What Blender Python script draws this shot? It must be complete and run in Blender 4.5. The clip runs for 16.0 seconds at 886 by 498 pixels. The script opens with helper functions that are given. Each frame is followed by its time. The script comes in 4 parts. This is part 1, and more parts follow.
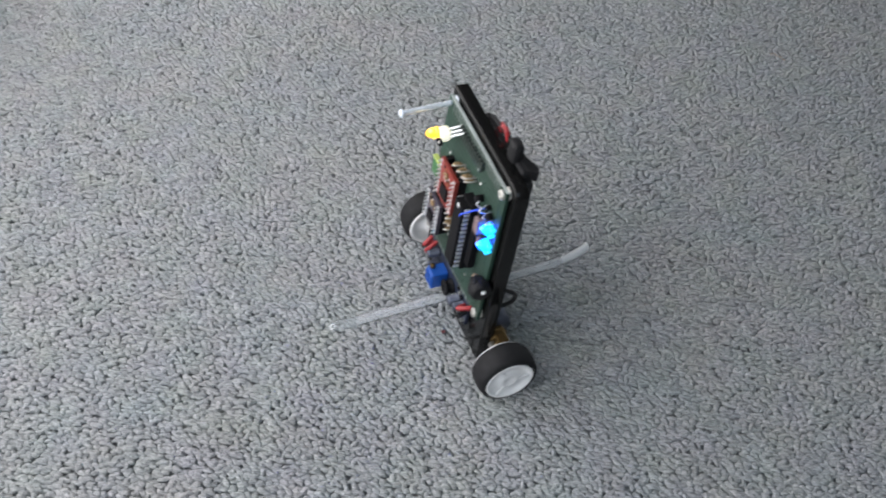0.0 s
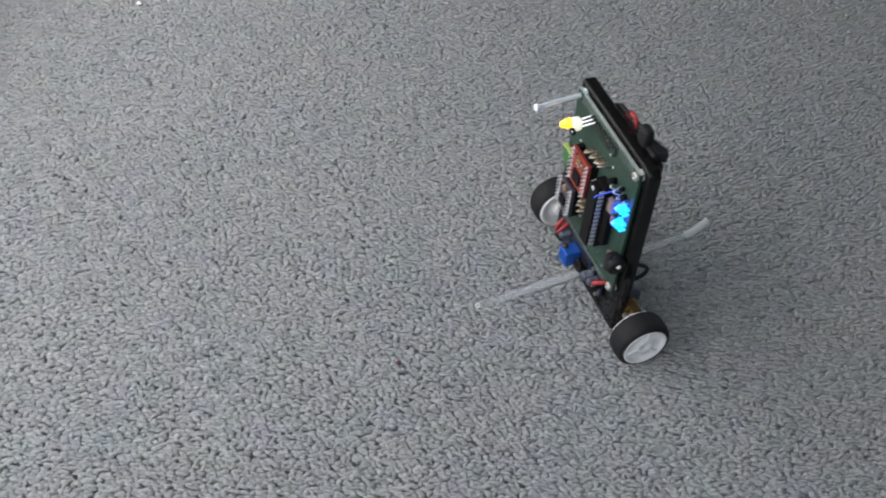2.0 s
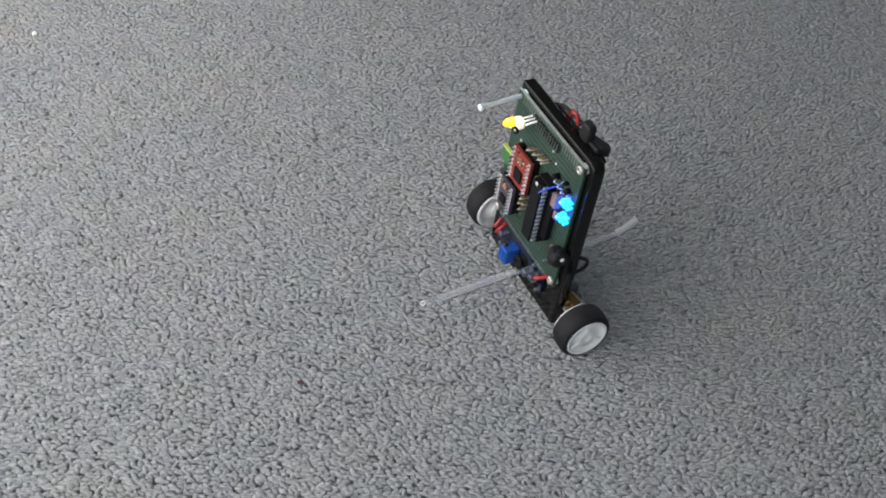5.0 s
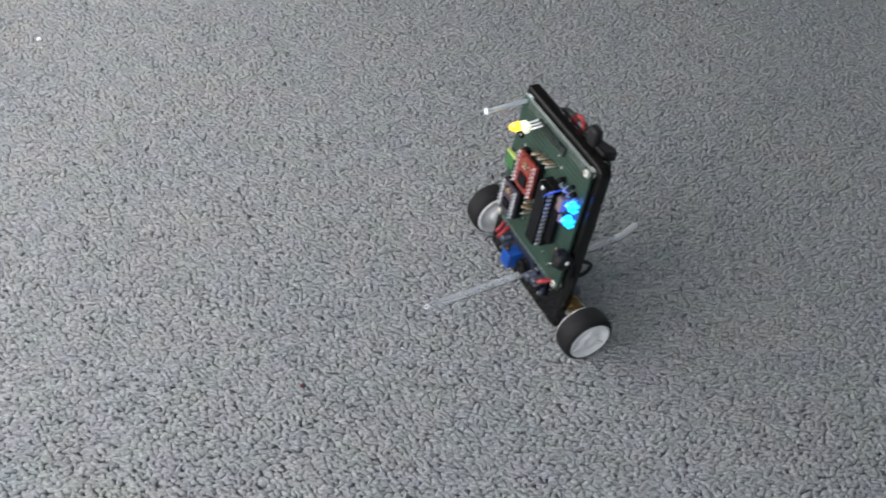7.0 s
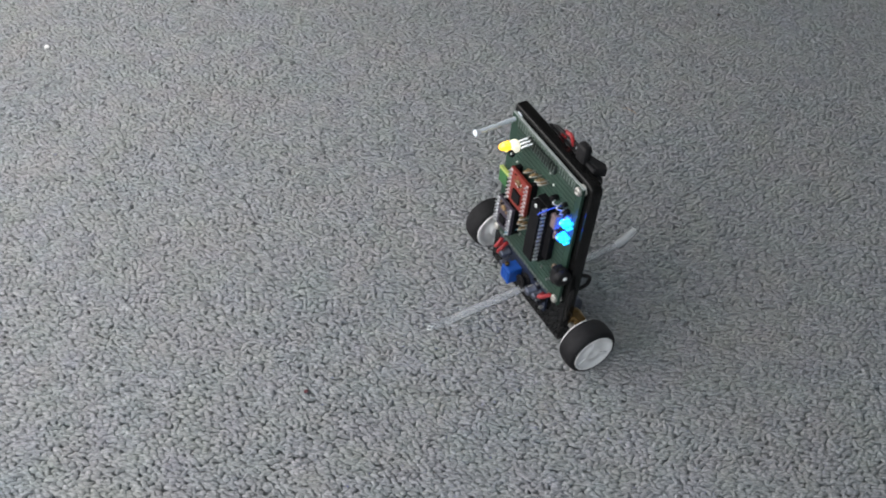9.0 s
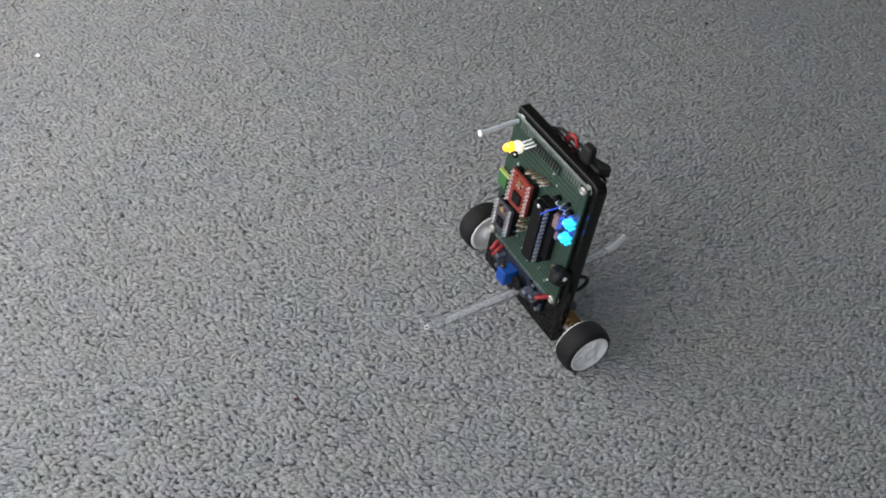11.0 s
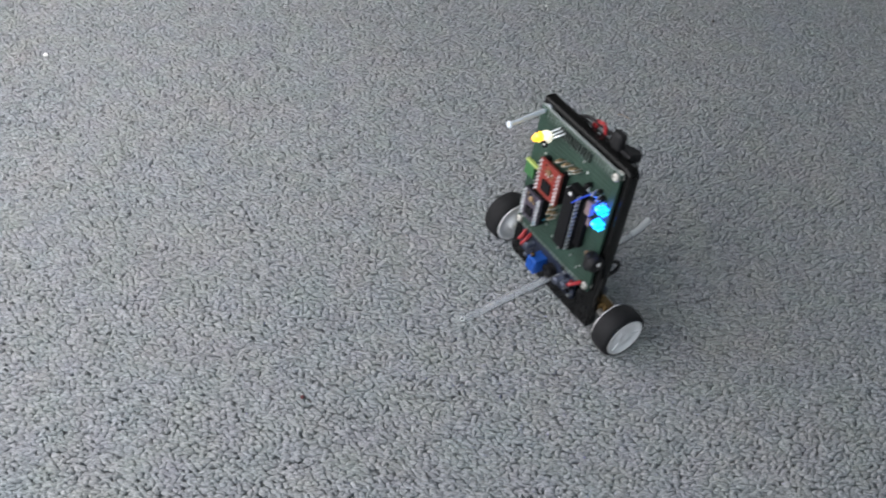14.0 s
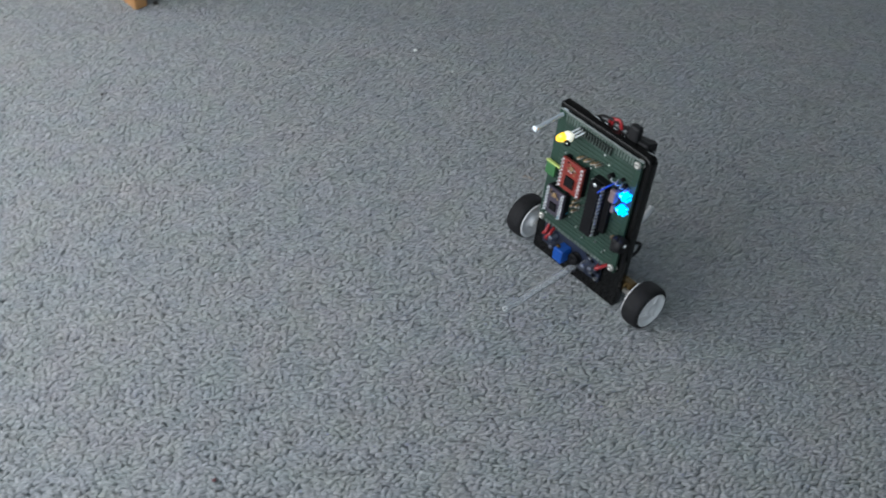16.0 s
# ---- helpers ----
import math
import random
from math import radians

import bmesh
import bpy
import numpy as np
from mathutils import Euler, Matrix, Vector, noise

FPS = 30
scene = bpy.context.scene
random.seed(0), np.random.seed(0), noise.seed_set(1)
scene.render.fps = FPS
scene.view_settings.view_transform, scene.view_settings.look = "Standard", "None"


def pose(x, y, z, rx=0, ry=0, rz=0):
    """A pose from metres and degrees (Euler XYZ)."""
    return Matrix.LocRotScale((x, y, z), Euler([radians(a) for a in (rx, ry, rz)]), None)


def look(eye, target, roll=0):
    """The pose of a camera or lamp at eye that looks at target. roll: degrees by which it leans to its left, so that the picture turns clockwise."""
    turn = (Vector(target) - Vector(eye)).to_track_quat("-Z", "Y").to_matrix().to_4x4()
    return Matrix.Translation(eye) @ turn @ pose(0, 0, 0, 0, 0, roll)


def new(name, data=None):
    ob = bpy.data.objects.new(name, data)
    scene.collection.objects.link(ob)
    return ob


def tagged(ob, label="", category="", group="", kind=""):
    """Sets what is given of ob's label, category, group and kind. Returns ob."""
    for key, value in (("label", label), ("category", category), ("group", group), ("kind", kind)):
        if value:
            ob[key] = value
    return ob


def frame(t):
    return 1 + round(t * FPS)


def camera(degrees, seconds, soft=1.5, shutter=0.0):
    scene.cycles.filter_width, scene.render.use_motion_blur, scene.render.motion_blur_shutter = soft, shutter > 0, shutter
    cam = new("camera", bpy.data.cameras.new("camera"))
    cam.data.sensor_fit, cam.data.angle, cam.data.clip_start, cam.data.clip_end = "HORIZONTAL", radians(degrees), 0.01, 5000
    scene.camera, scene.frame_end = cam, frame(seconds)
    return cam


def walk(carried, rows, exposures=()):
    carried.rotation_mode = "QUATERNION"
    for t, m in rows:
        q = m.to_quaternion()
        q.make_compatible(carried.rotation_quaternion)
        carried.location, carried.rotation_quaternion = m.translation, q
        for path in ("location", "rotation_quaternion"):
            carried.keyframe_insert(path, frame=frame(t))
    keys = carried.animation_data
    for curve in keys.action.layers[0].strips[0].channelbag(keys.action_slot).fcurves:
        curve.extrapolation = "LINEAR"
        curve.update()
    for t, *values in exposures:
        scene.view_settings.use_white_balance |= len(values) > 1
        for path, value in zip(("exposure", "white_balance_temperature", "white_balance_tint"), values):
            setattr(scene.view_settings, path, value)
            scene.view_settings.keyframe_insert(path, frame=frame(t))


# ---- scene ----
# ---- camera ----
cam = camera(44.23, 16.0, soft=1.9, shutter=0.7)
walk(cam, [
    (0, pose(-0.0915, -0.3746, 0.3882, 41.76, -3.17, 7.19)),
    (0.5, pose(-0.0911, -0.3796, 0.3946, 42.27, -2.86, 7.62)),
    (1, pose(-0.0780, -0.3771, 0.3953, 42.53, -1.82, 7.58)),
    (1.5, pose(-0.0709, -0.3764, 0.4001, 42.57, -1.81, 7.38)),
    (2, pose(-0.0669, -0.3760, 0.4046, 42.72, -2.40, 6.92)),
    (2.5, pose(-0.0542, -0.3761, 0.4097, 43.15, -2.26, 5.20)),
    (3, pose(-0.0496, -0.3765, 0.4092, 43.58, -2.56, 3.97)),
    (3.5, pose(-0.0476, -0.3782, 0.4104, 43.76, -2.84, 3.29)),
    (4, pose(-0.0470, -0.3778, 0.4098, 43.68, -3.04, 2.98)),
    (6.5, pose(-0.0461, -0.3808, 0.4145, 43.70, -2.97, 2.95)),
    (7, pose(-0.0460, -0.3811, 0.4150, 43.82, -2.90, 3.02)),
    (7.5, pose(-0.0462, -0.3817, 0.4167, 43.91, -2.89, 3.06)),
    (8, pose(-0.0463, -0.3815, 0.4171, 43.98, -2.94, 3.18)),
    (8.5, pose(-0.0471, -0.3830, 0.4172, 44.11, -2.98, 3.28)),
    (11, pose(-0.0446, -0.3853, 0.4220, 44.48, -3.21, 3.01)),
    (11.5, pose(-0.0439, -0.3848, 0.4222, 44.52, -3.26, 2.92)),
    (12, pose(-0.0433, -0.3848, 0.4221, 44.50, -3.26, 2.91)),
    (12.5, pose(-0.0433, -0.3844, 0.4234, 44.48, -3.07, 2.87)),
    (13, pose(-0.0435, -0.3852, 0.4235, 44.49, -2.99, 3.00)),
    (13.5, pose(-0.0439, -0.3853, 0.4227, 44.43, -2.94, 3.22)),
    (14, pose(-0.0439, -0.3858, 0.4227, 44.36, -2.87, 3.24)),
    (14.5, pose(-0.0419, -0.3859, 0.4248, 44.39, -2.81, 3.20)),
    (15, pose(-0.0375, -0.3853, 0.4330, 44.68, -2.63, 2.73)),
    (15.5, pose(-0.0269, -0.3847, 0.4426, 45.57, -2.17, 1.51)),
    (16, pose(-0.0123, -0.3830, 0.4458, 46.59, -1.72, -0.40)),
], [
    (0, -0.376, 6466, 10),
    (0.5, -0.347, 6470, 10),
    (1, -0.389, 6404, 10),
    (1.5, -0.432, 6458, 10),
    (2, -0.500, 6510, 10),
    (2.5, -0.603, 6629, 10),
    (3, -0.633, 6627, 10),
    (3.5, -0.584, 6633, 10),
    (4, -0.510, 6706, 10),
    (6.5, -0.283, 6599, 10),
    (7, -0.305, 6535, 10),
    (7.5, -0.328, 6533, 10),
    (8, -0.376, 6589, 10),
    (8.5, -0.399, 6586, 10),
    (11, -0.469, 6710, 10),
    (11.5, -0.442, 6712, 10),
    (12, -0.441, 6843, 10),
    (13, -0.364, 6718, 10),
    (13.5, -0.315, 6662, 10),
    (14, -0.289, 6413, 10),
    (14.5, -0.326, 6326, 10),
    (15, -0.394, 6295, 9),
    (15.5, -0.455, 6127, 7.5),
    (16, -0.485, 6120, 6),
])
# ---- world and light ----
world = bpy.data.worlds.new("world")
scene.world = world
world.use_nodes = True
wn = world.node_tree.nodes
sky = wn.new("ShaderNodeTexSky")
sky.sky_type, sky.sun_disc = "NISHITA", False
sky.sun_elevation, sky.sun_rotation = radians(38), radians(200)
world.node_tree.links.new(sky.outputs[0], wn["Background"].inputs[0])
wn["Background"].inputs[1].default_value = 0.12

# All three windows lie out of view; rear and far ones are added fill.
WALL_X, WIN_Y, WIN_Z, WIN_W, WIN_H = -0.43, -0.15, 0.33, 1.12, 0.56
SOUTH_Y, WIN2_X, WIN2_Z, WIN2_W, WIN2_H = -0.74, 0.02, 0.68, 0.95, 0.6
NORTH_Y, WIN3_X, WIN3_Z, WIN3_W, WIN3_H = 2.4, 1.6, 0.75, 1.6, 0.9
LED_POWER = 15.0


def opening_light(name, eye, target, wide, high, watts, tint):
    """Area lamp set in an unseen, assumed window opening to stand for daylight."""
    lamp = bpy.data.lights.new(name, "AREA")
    lamp.shape, lamp.size, lamp.size_y, lamp.energy = "RECTANGLE", wide, high, watts
    lamp.color = tint
    ob = new(name, lamp)
    ob.matrix_world = look(eye, target)
    return ob


opening_light("window_daylight", (WALL_X - 0.02, WIN_Y, WIN_Z), (0.4, WIN_Y, WIN_Z - 0.02), WIN_W, WIN_H, 10.8, (1.0, 0.968, 0.965))
opening_light("rear_fill_light", (WIN2_X, SOUTH_Y - 0.02, WIN2_Z), (WIN2_X, 0, WIN2_Z - 0.5), WIN2_W, WIN2_H, 3.5, (0.79, 0.965, 1.11))
opening_light("far_fill_light", (WIN3_X, NORTH_Y + 0.02, WIN3_Z), (0.2, 0, 0.1), WIN3_W, WIN3_H, 18.0, (0.93, 0.98, 1.0))

# ---- materials ----
MATS = {}


def mat(name, col, rough=0.5, metal=0.0, vary=0.12, scale=300.0, bump=0.0, emit=0.0, spec=0.5, coat=0.0):
    """A procedural surface with grain at two scales."""
    if name in MATS:
        return MATS[name]
    m = bpy.data.materials.new(name)
    m.use_nodes = True
    nt = m.node_tree
    b = nt.nodes["Principled BSDF"]
    b.inputs["Roughness"].default_value = rough
    b.inputs["Metallic"].default_value = metal
    b.inputs["Specular IOR Level"].default_value = spec
    b.inputs["Coat Weight"].default_value = coat
    b.inputs["Coat Roughness"].default_value = 0.03
    tc = nt.nodes.new("ShaderNodeTexCoord")
    n1 = nt.nodes.new("ShaderNodeTexNoise")
    n1.inputs["Scale"].default_value, n1.inputs["Detail"].default_value = scale, 4
    n2 = nt.nodes.new("ShaderNodeTexNoise")
    n2.inputs["Scale"].default_value, n2.inputs["Detail"].default_value = scale * 0.12, 2
    add = nt.nodes.new("ShaderNodeMath")
    add.operation = "ADD"
    ramp = nt.nodes.new("ShaderNodeMapRange")
    ramp.inputs["From Min"].default_value, ramp.inputs["From Max"].default_value = 0.7, 1.3
    ramp.inputs["To Min"].default_value, ramp.inputs["To Max"].default_value = 1 - vary, 1 + vary
    hsv = nt.nodes.new("ShaderNodeHueSaturation")
    hsv.inputs["Color"].default_value = (*col, 1)
    for n in (n1, n2):
        nt.links.new(tc.outputs["Object"], n.inputs["Vector"])
    nt.links.new(n1.outputs["Fac"], add.inputs[0])
    nt.links.new(n2.outputs["Fac"], add.inputs[1])
    nt.links.new(add.outputs[0], ramp.inputs["Value"])
    nt.links.new(ramp.outputs[0], hsv.inputs["Value"])
    nt.links.new(hsv.outputs[0], b.inputs["Base Color"])
    if bump:
        bp = nt.nodes.new("ShaderNodeBump")
        bp.inputs["Strength"].default_value, bp.inputs["Distance"].default_value = bump, 0.0005
        nt.links.new(n1.outputs["Fac"], bp.inputs["Height"])
        nt.links.new(bp.outputs[0], b.inputs["Normal"])
    if emit:
        b.inputs["Emission Color"].default_value = (*col, 1)
        b.inputs["Emission Strength"].default_value = emit
    MATS[name] = m
    return m


def clear_plastic(name, tint, rough, cloud, ior=1.2):
    """Thin clear plastic, a little milky."""
    m = bpy.data.materials.new(name)
    m.use_nodes = True
    nt = m.node_tree
    b = nt.nodes["Principled BSDF"]
    b.inputs["Base Color"].default_value = (*tint, 1)
    b.inputs["Roughness"].default_value = rough
    b.inputs["Specular IOR Level"].default_value = 0.8
    tr = nt.nodes.new("ShaderNodeBsdfTransparent")
    tr.inputs[0].default_value = (0.93, 0.95, 0.96, 1)
    mix = nt.nodes.new("ShaderNodeMixShader")
    nz = nt.nodes.new("ShaderNodeTexNoise")
    nz.inputs["Scale"].default_value = 30
    mr = nt.nodes.new("ShaderNodeMapRange")
    mr.inputs["To Min"].default_value, mr.inputs["To Max"].default_value = cloud * 0.7, cloud * 1.3
    nt.links.new(nz.outputs["Fac"], mr.inputs["Value"])
    nt.links.new(mr.outputs[0], mix.inputs[0])
    nt.links.new(tr.outputs[0], mix.inputs[1])
    nt.links.new(b.outputs[0], mix.inputs[2])
    gl = nt.nodes.new("ShaderNodeBsdfGlossy")
    gl.inputs["Roughness"].default_value = rough
    fr = nt.nodes.new("ShaderNodeFresnel")
    fr.inputs["IOR"].default_value = ior
    top = nt.nodes.new("ShaderNodeMixShader")
    nt.links.new(fr.outputs[0], top.inputs[0])
    nt.links.new(mix.outputs[0], top.inputs[1])
    nt.links.new(gl.outputs[0], top.inputs[2])
    nt.links.new(top.outputs[0], nt.nodes["Material Output"].inputs["Surface"])
    return m


def carpet_material(name, fine):
    """Grey wool-mix yarn: each tuft its own tone, with fibres, faint warm and cool blotches and worn paths."""
    m = bpy.data.materials.new(name)
    m.use_nodes = True
    nt = m.node_tree
    link = nt.links.new
    b = nt.nodes["Principled BSDF"]
    b.inputs["Roughness"].default_value = 0.95
    b.inputs["Specular IOR Level"].default_value = 0.15
    b.inputs["Sheen Weight"].default_value = 0.12
    b.inputs["Sheen Roughness"].default_value = 0.5
    geo = nt.nodes.new("ShaderNodeNewGeometry")
    tc = nt.nodes.new("ShaderNodeTexCoord")

    def noise_at(scale, detail, stretch=(1, 1, 1), shift=0.0):
        mp = nt.nodes.new("ShaderNodeMapping")
        mp.inputs["Scale"].default_value = stretch
        mp.inputs["Location"].default_value = (shift, shift, 0)
        n = nt.nodes.new("ShaderNodeTexNoise")
        n.inputs["Scale"].default_value, n.inputs["Detail"].default_value = scale, detail
        link(tc.outputs["Object"], mp.inputs["Vector"])
        link(mp.outputs[0], n.inputs["Vector"])
        return n

    def between(source, lo, hi, low, high):
        r = nt.nodes.new("ShaderNodeMapRange")
        for key, value in (("From Min", lo), ("From Max", hi), ("To Min", low), ("To Max", high)):
            r.inputs[key].default_value = value
        link(source, r.inputs["Value"])
        return r.outputs[0]

    def tinted(colour, source, first, last):
        ramp = nt.nodes.new("ShaderNodeValToRGB")
        ramp.color_ramp.elements[0].color = (*first, 1)
        ramp.color_ramp.elements[1].color = (*last, 1)
        link(source, ramp.inputs[0])
        mul = nt.nodes.new("ShaderNodeMix")
        mul.data_type, mul.blend_type = "RGBA", "MULTIPLY"
        mul.inputs[0].default_value = 1.0
        link(colour, mul.inputs[6])
        link(ramp.outputs[0], mul.inputs[7])
        return mul.outputs[2]

    tone = nt.nodes.new("ShaderNodeValToRGB")
    e = tone.color_ramp.elements
    e[0].position, e[0].color = 0.0, (*YARN_DARK, 1)
    e[1].position, e[1].color = 1.0, (*YARN_LIGHT, 1)
    mid = e.new(0.5)
    mid.color = (*YARN_MID, 1)
    bump = nt.nodes.new("ShaderNodeBump")
    if fine:
        fibre = noise_at(1700, 2, (0.3, 1.0, 1.0))
        mixed = nt.nodes.new("ShaderNodeMix")
        mixed.inputs[0].default_value = 0.62
        link(geo.outputs["Random Per Island"], mixed.inputs[2])
        link(between(fibre.outputs["Fac"], 0.38, 0.62, 0.0, 1.0), mixed.inputs[3])
        link(mixed.outputs[0], tone.inputs[0])
        link(fibre.outputs["Fac"], bump.inputs["Height"])
        bump.inputs["Strength"].default_value, bump.inputs["Distance"].default_value = 0.8, 0.0006
    else:
        vor = nt.nodes.new("ShaderNodeTexVoronoi")
        vor.inputs["Scale"].default_value = 380
        link(tc.outputs["Object"], vor.inputs["Vector"])
        link(vor.outputs["Color"], tone.inputs[0])
        link(vor.outputs["Distance"], bump.inputs["Height"])
        bump.inputs["Strength"].default_value, bump.inputs["Distance"].default_value = 0.6, -0.0015
        # Tones lowered to carry the shade that real tufts cast among themselves.
        for el in e:
            el.color = (*[v * 0.88 for v in el.color[:3]], 1)
    colour = tone.outputs[0]
    colour = tinted(colour, between(noise_at(13, 2.5).outputs["Fac"], 0.25, 0.75, 0.0, 1.0), (0.95, 0.982, 1.01), (1.045, 1.018, 1.0))
    colour = tinted(colour, between(noise_at(48, 2, shift=3.0).outputs["Fac"], 0.3, 0.7, 0.0, 1.0), (0.98, 1.01, 0.985), (1.03, 0.99, 1.03))
    colour = tinted(colour, between(noise_at(60, 2, shift=7.0).outputs["Fac"], 0.3, 0.7, 0.0, 1.0), (0.98, 0.995, 1.025), (1.012, 1.005, 0.975))
    link(colour, b.inputs["Base Color"])
    link(bump.outputs[0], b.inputs["Normal"])
    return m


YARN_DARK, YARN_MID, YARN_LIGHT = (0.175, 0.184, 0.188), (0.245, 0.256, 0.258), (0.345, 0.358, 0.358)
M_PILE = carpet_material("carpet_yarn", True)
M_CARPET = carpet_material("carpet_far", False)
M_WALL = mat("wall_paint", (0.36, 0.355, 0.34), 0.85, vary=0.04, scale=40, bump=0.15)
M_CEIL = mat("ceiling_paint", (0.8, 0.8, 0.78), 0.9, vary=0.03, scale=40)
M_WOODLEG = mat("pine_wood", (0.42, 0.22, 0.085), 0.45, vary=0.3, scale=90, bump=0.2)
M_PCB = mat("green_board", (0.015, 0.039, 0.027), 0.5, vary=0.22, scale=420, coat=0.08, spec=0.35)
M_PCBEDGE = mat("board_edge", (0.38, 0.42, 0.40), 0.6, vary=0.25, scale=800)
M_TIN = mat("tinned_pad", (0.55, 0.56, 0.55), 0.32, 0.9, vary=0.3, scale=900)
M_DULLTIN = mat("dull_tin", (0.125, 0.155, 0.14), 0.45, 0.4, vary=0.4, scale=900)
M_STRIP = mat("copper_strip", (0.021, 0.045, 0.033), 0.5, vary=0.3, scale=700)
M_SCREW = mat("worn_screw", (0.45, 0.44, 0.41), 0.45, 0.8, vary=0.3, scale=900)
M_BOLT = mat("zinc_bolt", (0.78, 0.85, 0.93), 0.28, 0.3, vary=0.12, scale=700)
M_STEEL = mat("zinc_steel", (0.74, 0.76, 0.78), 0.42, 0.75, vary=0.18, scale=700)
M_BLACK = mat("black_acrylic", (0.006, 0.006, 0.006), 0.09, vary=0.3, scale=200, coat=0.0, spec=0.2)
M_BLACKP = mat("black_plastic", (0.009, 0.009, 0.010), 0.6, vary=0.35, scale=500, bump=0.2, spec=0.2)
M_RUBBER = mat("black_rubber", (0.009, 0.009, 0.010), 0.72, vary=0.4, scale=350, bump=0.3, spec=0.22)
M_RIM = mat("white_plastic", (0.7, 0.705, 0.71), 0.42, vary=0.14, scale=160)
M_RED = mat("red_board", (0.19, 0.025, 0.018), 0.4, vary=0.25, scale=500)
M_PURPLE = mat("purple_board", (0.047, 0.039, 0.057), 0.4, vary=0.25, scale=500)
M_CHIP = mat("chip_epoxy", (0.007, 0.007, 0.008), 0.6, vary=0.3, scale=600, spec=0.1)
M_GOLD = mat("resistor_tan", (0.22, 0.145, 0.07), 0.55, vary=0.35, scale=800)
M_BRASS = mat("brass", (0.10, 0.064, 0.024), 0.45, 0.8, vary=0.3, scale=400)
M_BLUE = mat("blue_plastic", (0.007, 0.065, 0.31), 0.4, vary=0.15, scale=400)
M_BLUEWIRE = mat("blue_wire", (0.02, 0.08, 0.6), 0.4, vary=0.1, scale=400)
M_REDWIRE = mat("red_wire", (0.27, 0.016, 0.02), 0.4, vary=0.15, scale=400)
M_ALU = mat("aluminium_can", (0.08, 0.09, 0.12), 0.4, 0.6, vary=0.2, scale=500)
M_LIME = mat("lime_board", (0.36, 0.44, 0.12), 0.5, vary=0.25, scale=500)
M_GREENBACK = mat("leaf_green_board", (0.03, 0.11, 0.035), 0.5, vary=0.25, scale=500)
M_LEDBLUE = mat("blue_led_glow", (0.003, 0.11, 1.0), 0.2, vary=0.02, emit=LED_POWER)
M_LEDCORE = mat("led_hot_core", (0.03, 0.12, 1.0), 0.2, vary=0.02, emit=LED_POWER)
# Emission for the knobs that imitate reflections around the LEDs.
M_GLINTBLUE = mat("blue_glint_glow", (0.02, 0.55, 1.0), 0.2, vary=0.02, emit=1.8)
M_GLINTTEAL = mat("teal_glint_glow", (0.01, 0.75, 0.8), 0.2, vary=0.02, emit=1.3)
M_LEDYEL = mat("amber_led_glow", (1.0, 0.56, 0.03), 0.2, vary=0.02, emit=2.0)
# White holder plastic, with emission added for its overexposed look.
M_HOLDERGLOW = mat("holder_white_glow", (0.9, 0.87, 0.7), 0.3, vary=0.04, emit=0.9)
M_STRAW = clear_plastic("clear_straw", (0.95, 0.96, 0.98), 0.1, 0.25, 1.22)
# Milkier than the straw: the bend's window highlight is put into its whiteness.
M_BEND = clear_plastic("bend_highlight_white", (0.92, 0.94, 0.96), 0.12, 0.5, 1.5)
M_CLEAR = clear_plastic("clear_tip", (0.9, 0.92, 0.94), 0.2, 0.08, 1.06)
M_FLECK = mat("reddish_fleck", (0.12, 0.04, 0.045), 0.9)
M_LINT = mat("white_lint", (0.8, 0.8, 0.78), 0.9)
M_CRUMB = mat("dark_crumb", (0.03, 0.025, 0.02), 0.8)
M_FRAME = mat("window_white", (0.75, 0.75, 0.73), 0.4, vary=0.04, scale=60)


# ---- mesh helpers ----
def box(bm, x0, x1, y0, y1, z0, z1, mi=0, bevel=0.0):
    r = bmesh.ops.create_cube(bm, size=1.0)
    vs = r["verts"]
    for v in vs:
        v.co = Vector(((x0 + x1) / 2 + v.co.x * (x1 - x0), (y0 + y1) / 2 + v.co.y * (y1 - y0), (z0 + z1) / 2 + v.co.z * (z1 - z0)))
    fs = {f for v in vs for f in v.link_faces}
    for f in fs:
        f.material_index = mi
    if bevel:
        es = list({e for v in vs for e in v.link_edges})
        r = bmesh.ops.bevel(bm, geom=es, offset=bevel, segments=2, affect="EDGES", profile=0.5)
        for f in r["faces"]:
            f.material_index = mi


def tube(bm, a, b, r0, r1=None, n=12, mi=0, caps=True):
    """A round bar from a to b."""
    r1 = r0 if r1 is None else r1
    a, b = Vector(a), Vector(b)
    q = (b - a).to_track_quat("Z", "Y")
    rings = []
    for c, r in ((a, r0), (b, r1)):
        rings.append([bm.verts.new(c + q @ Vector((r * math.cos(2 * math.pi * k / n), r * math.sin(2 * math.pi * k / n), 0))) for k in range(n)])
    for k in range(n):
        f = bm.faces.new((rings[0][k], rings[0][(k + 1) % n], rings[1][(k + 1) % n], rings[1][k]))
        f.material_index, f.smooth = mi, True
    if caps:
        for f in (bm.faces.new(rings[0][::-1]), bm.faces.new(rings[1])):
            f.material_index = mi


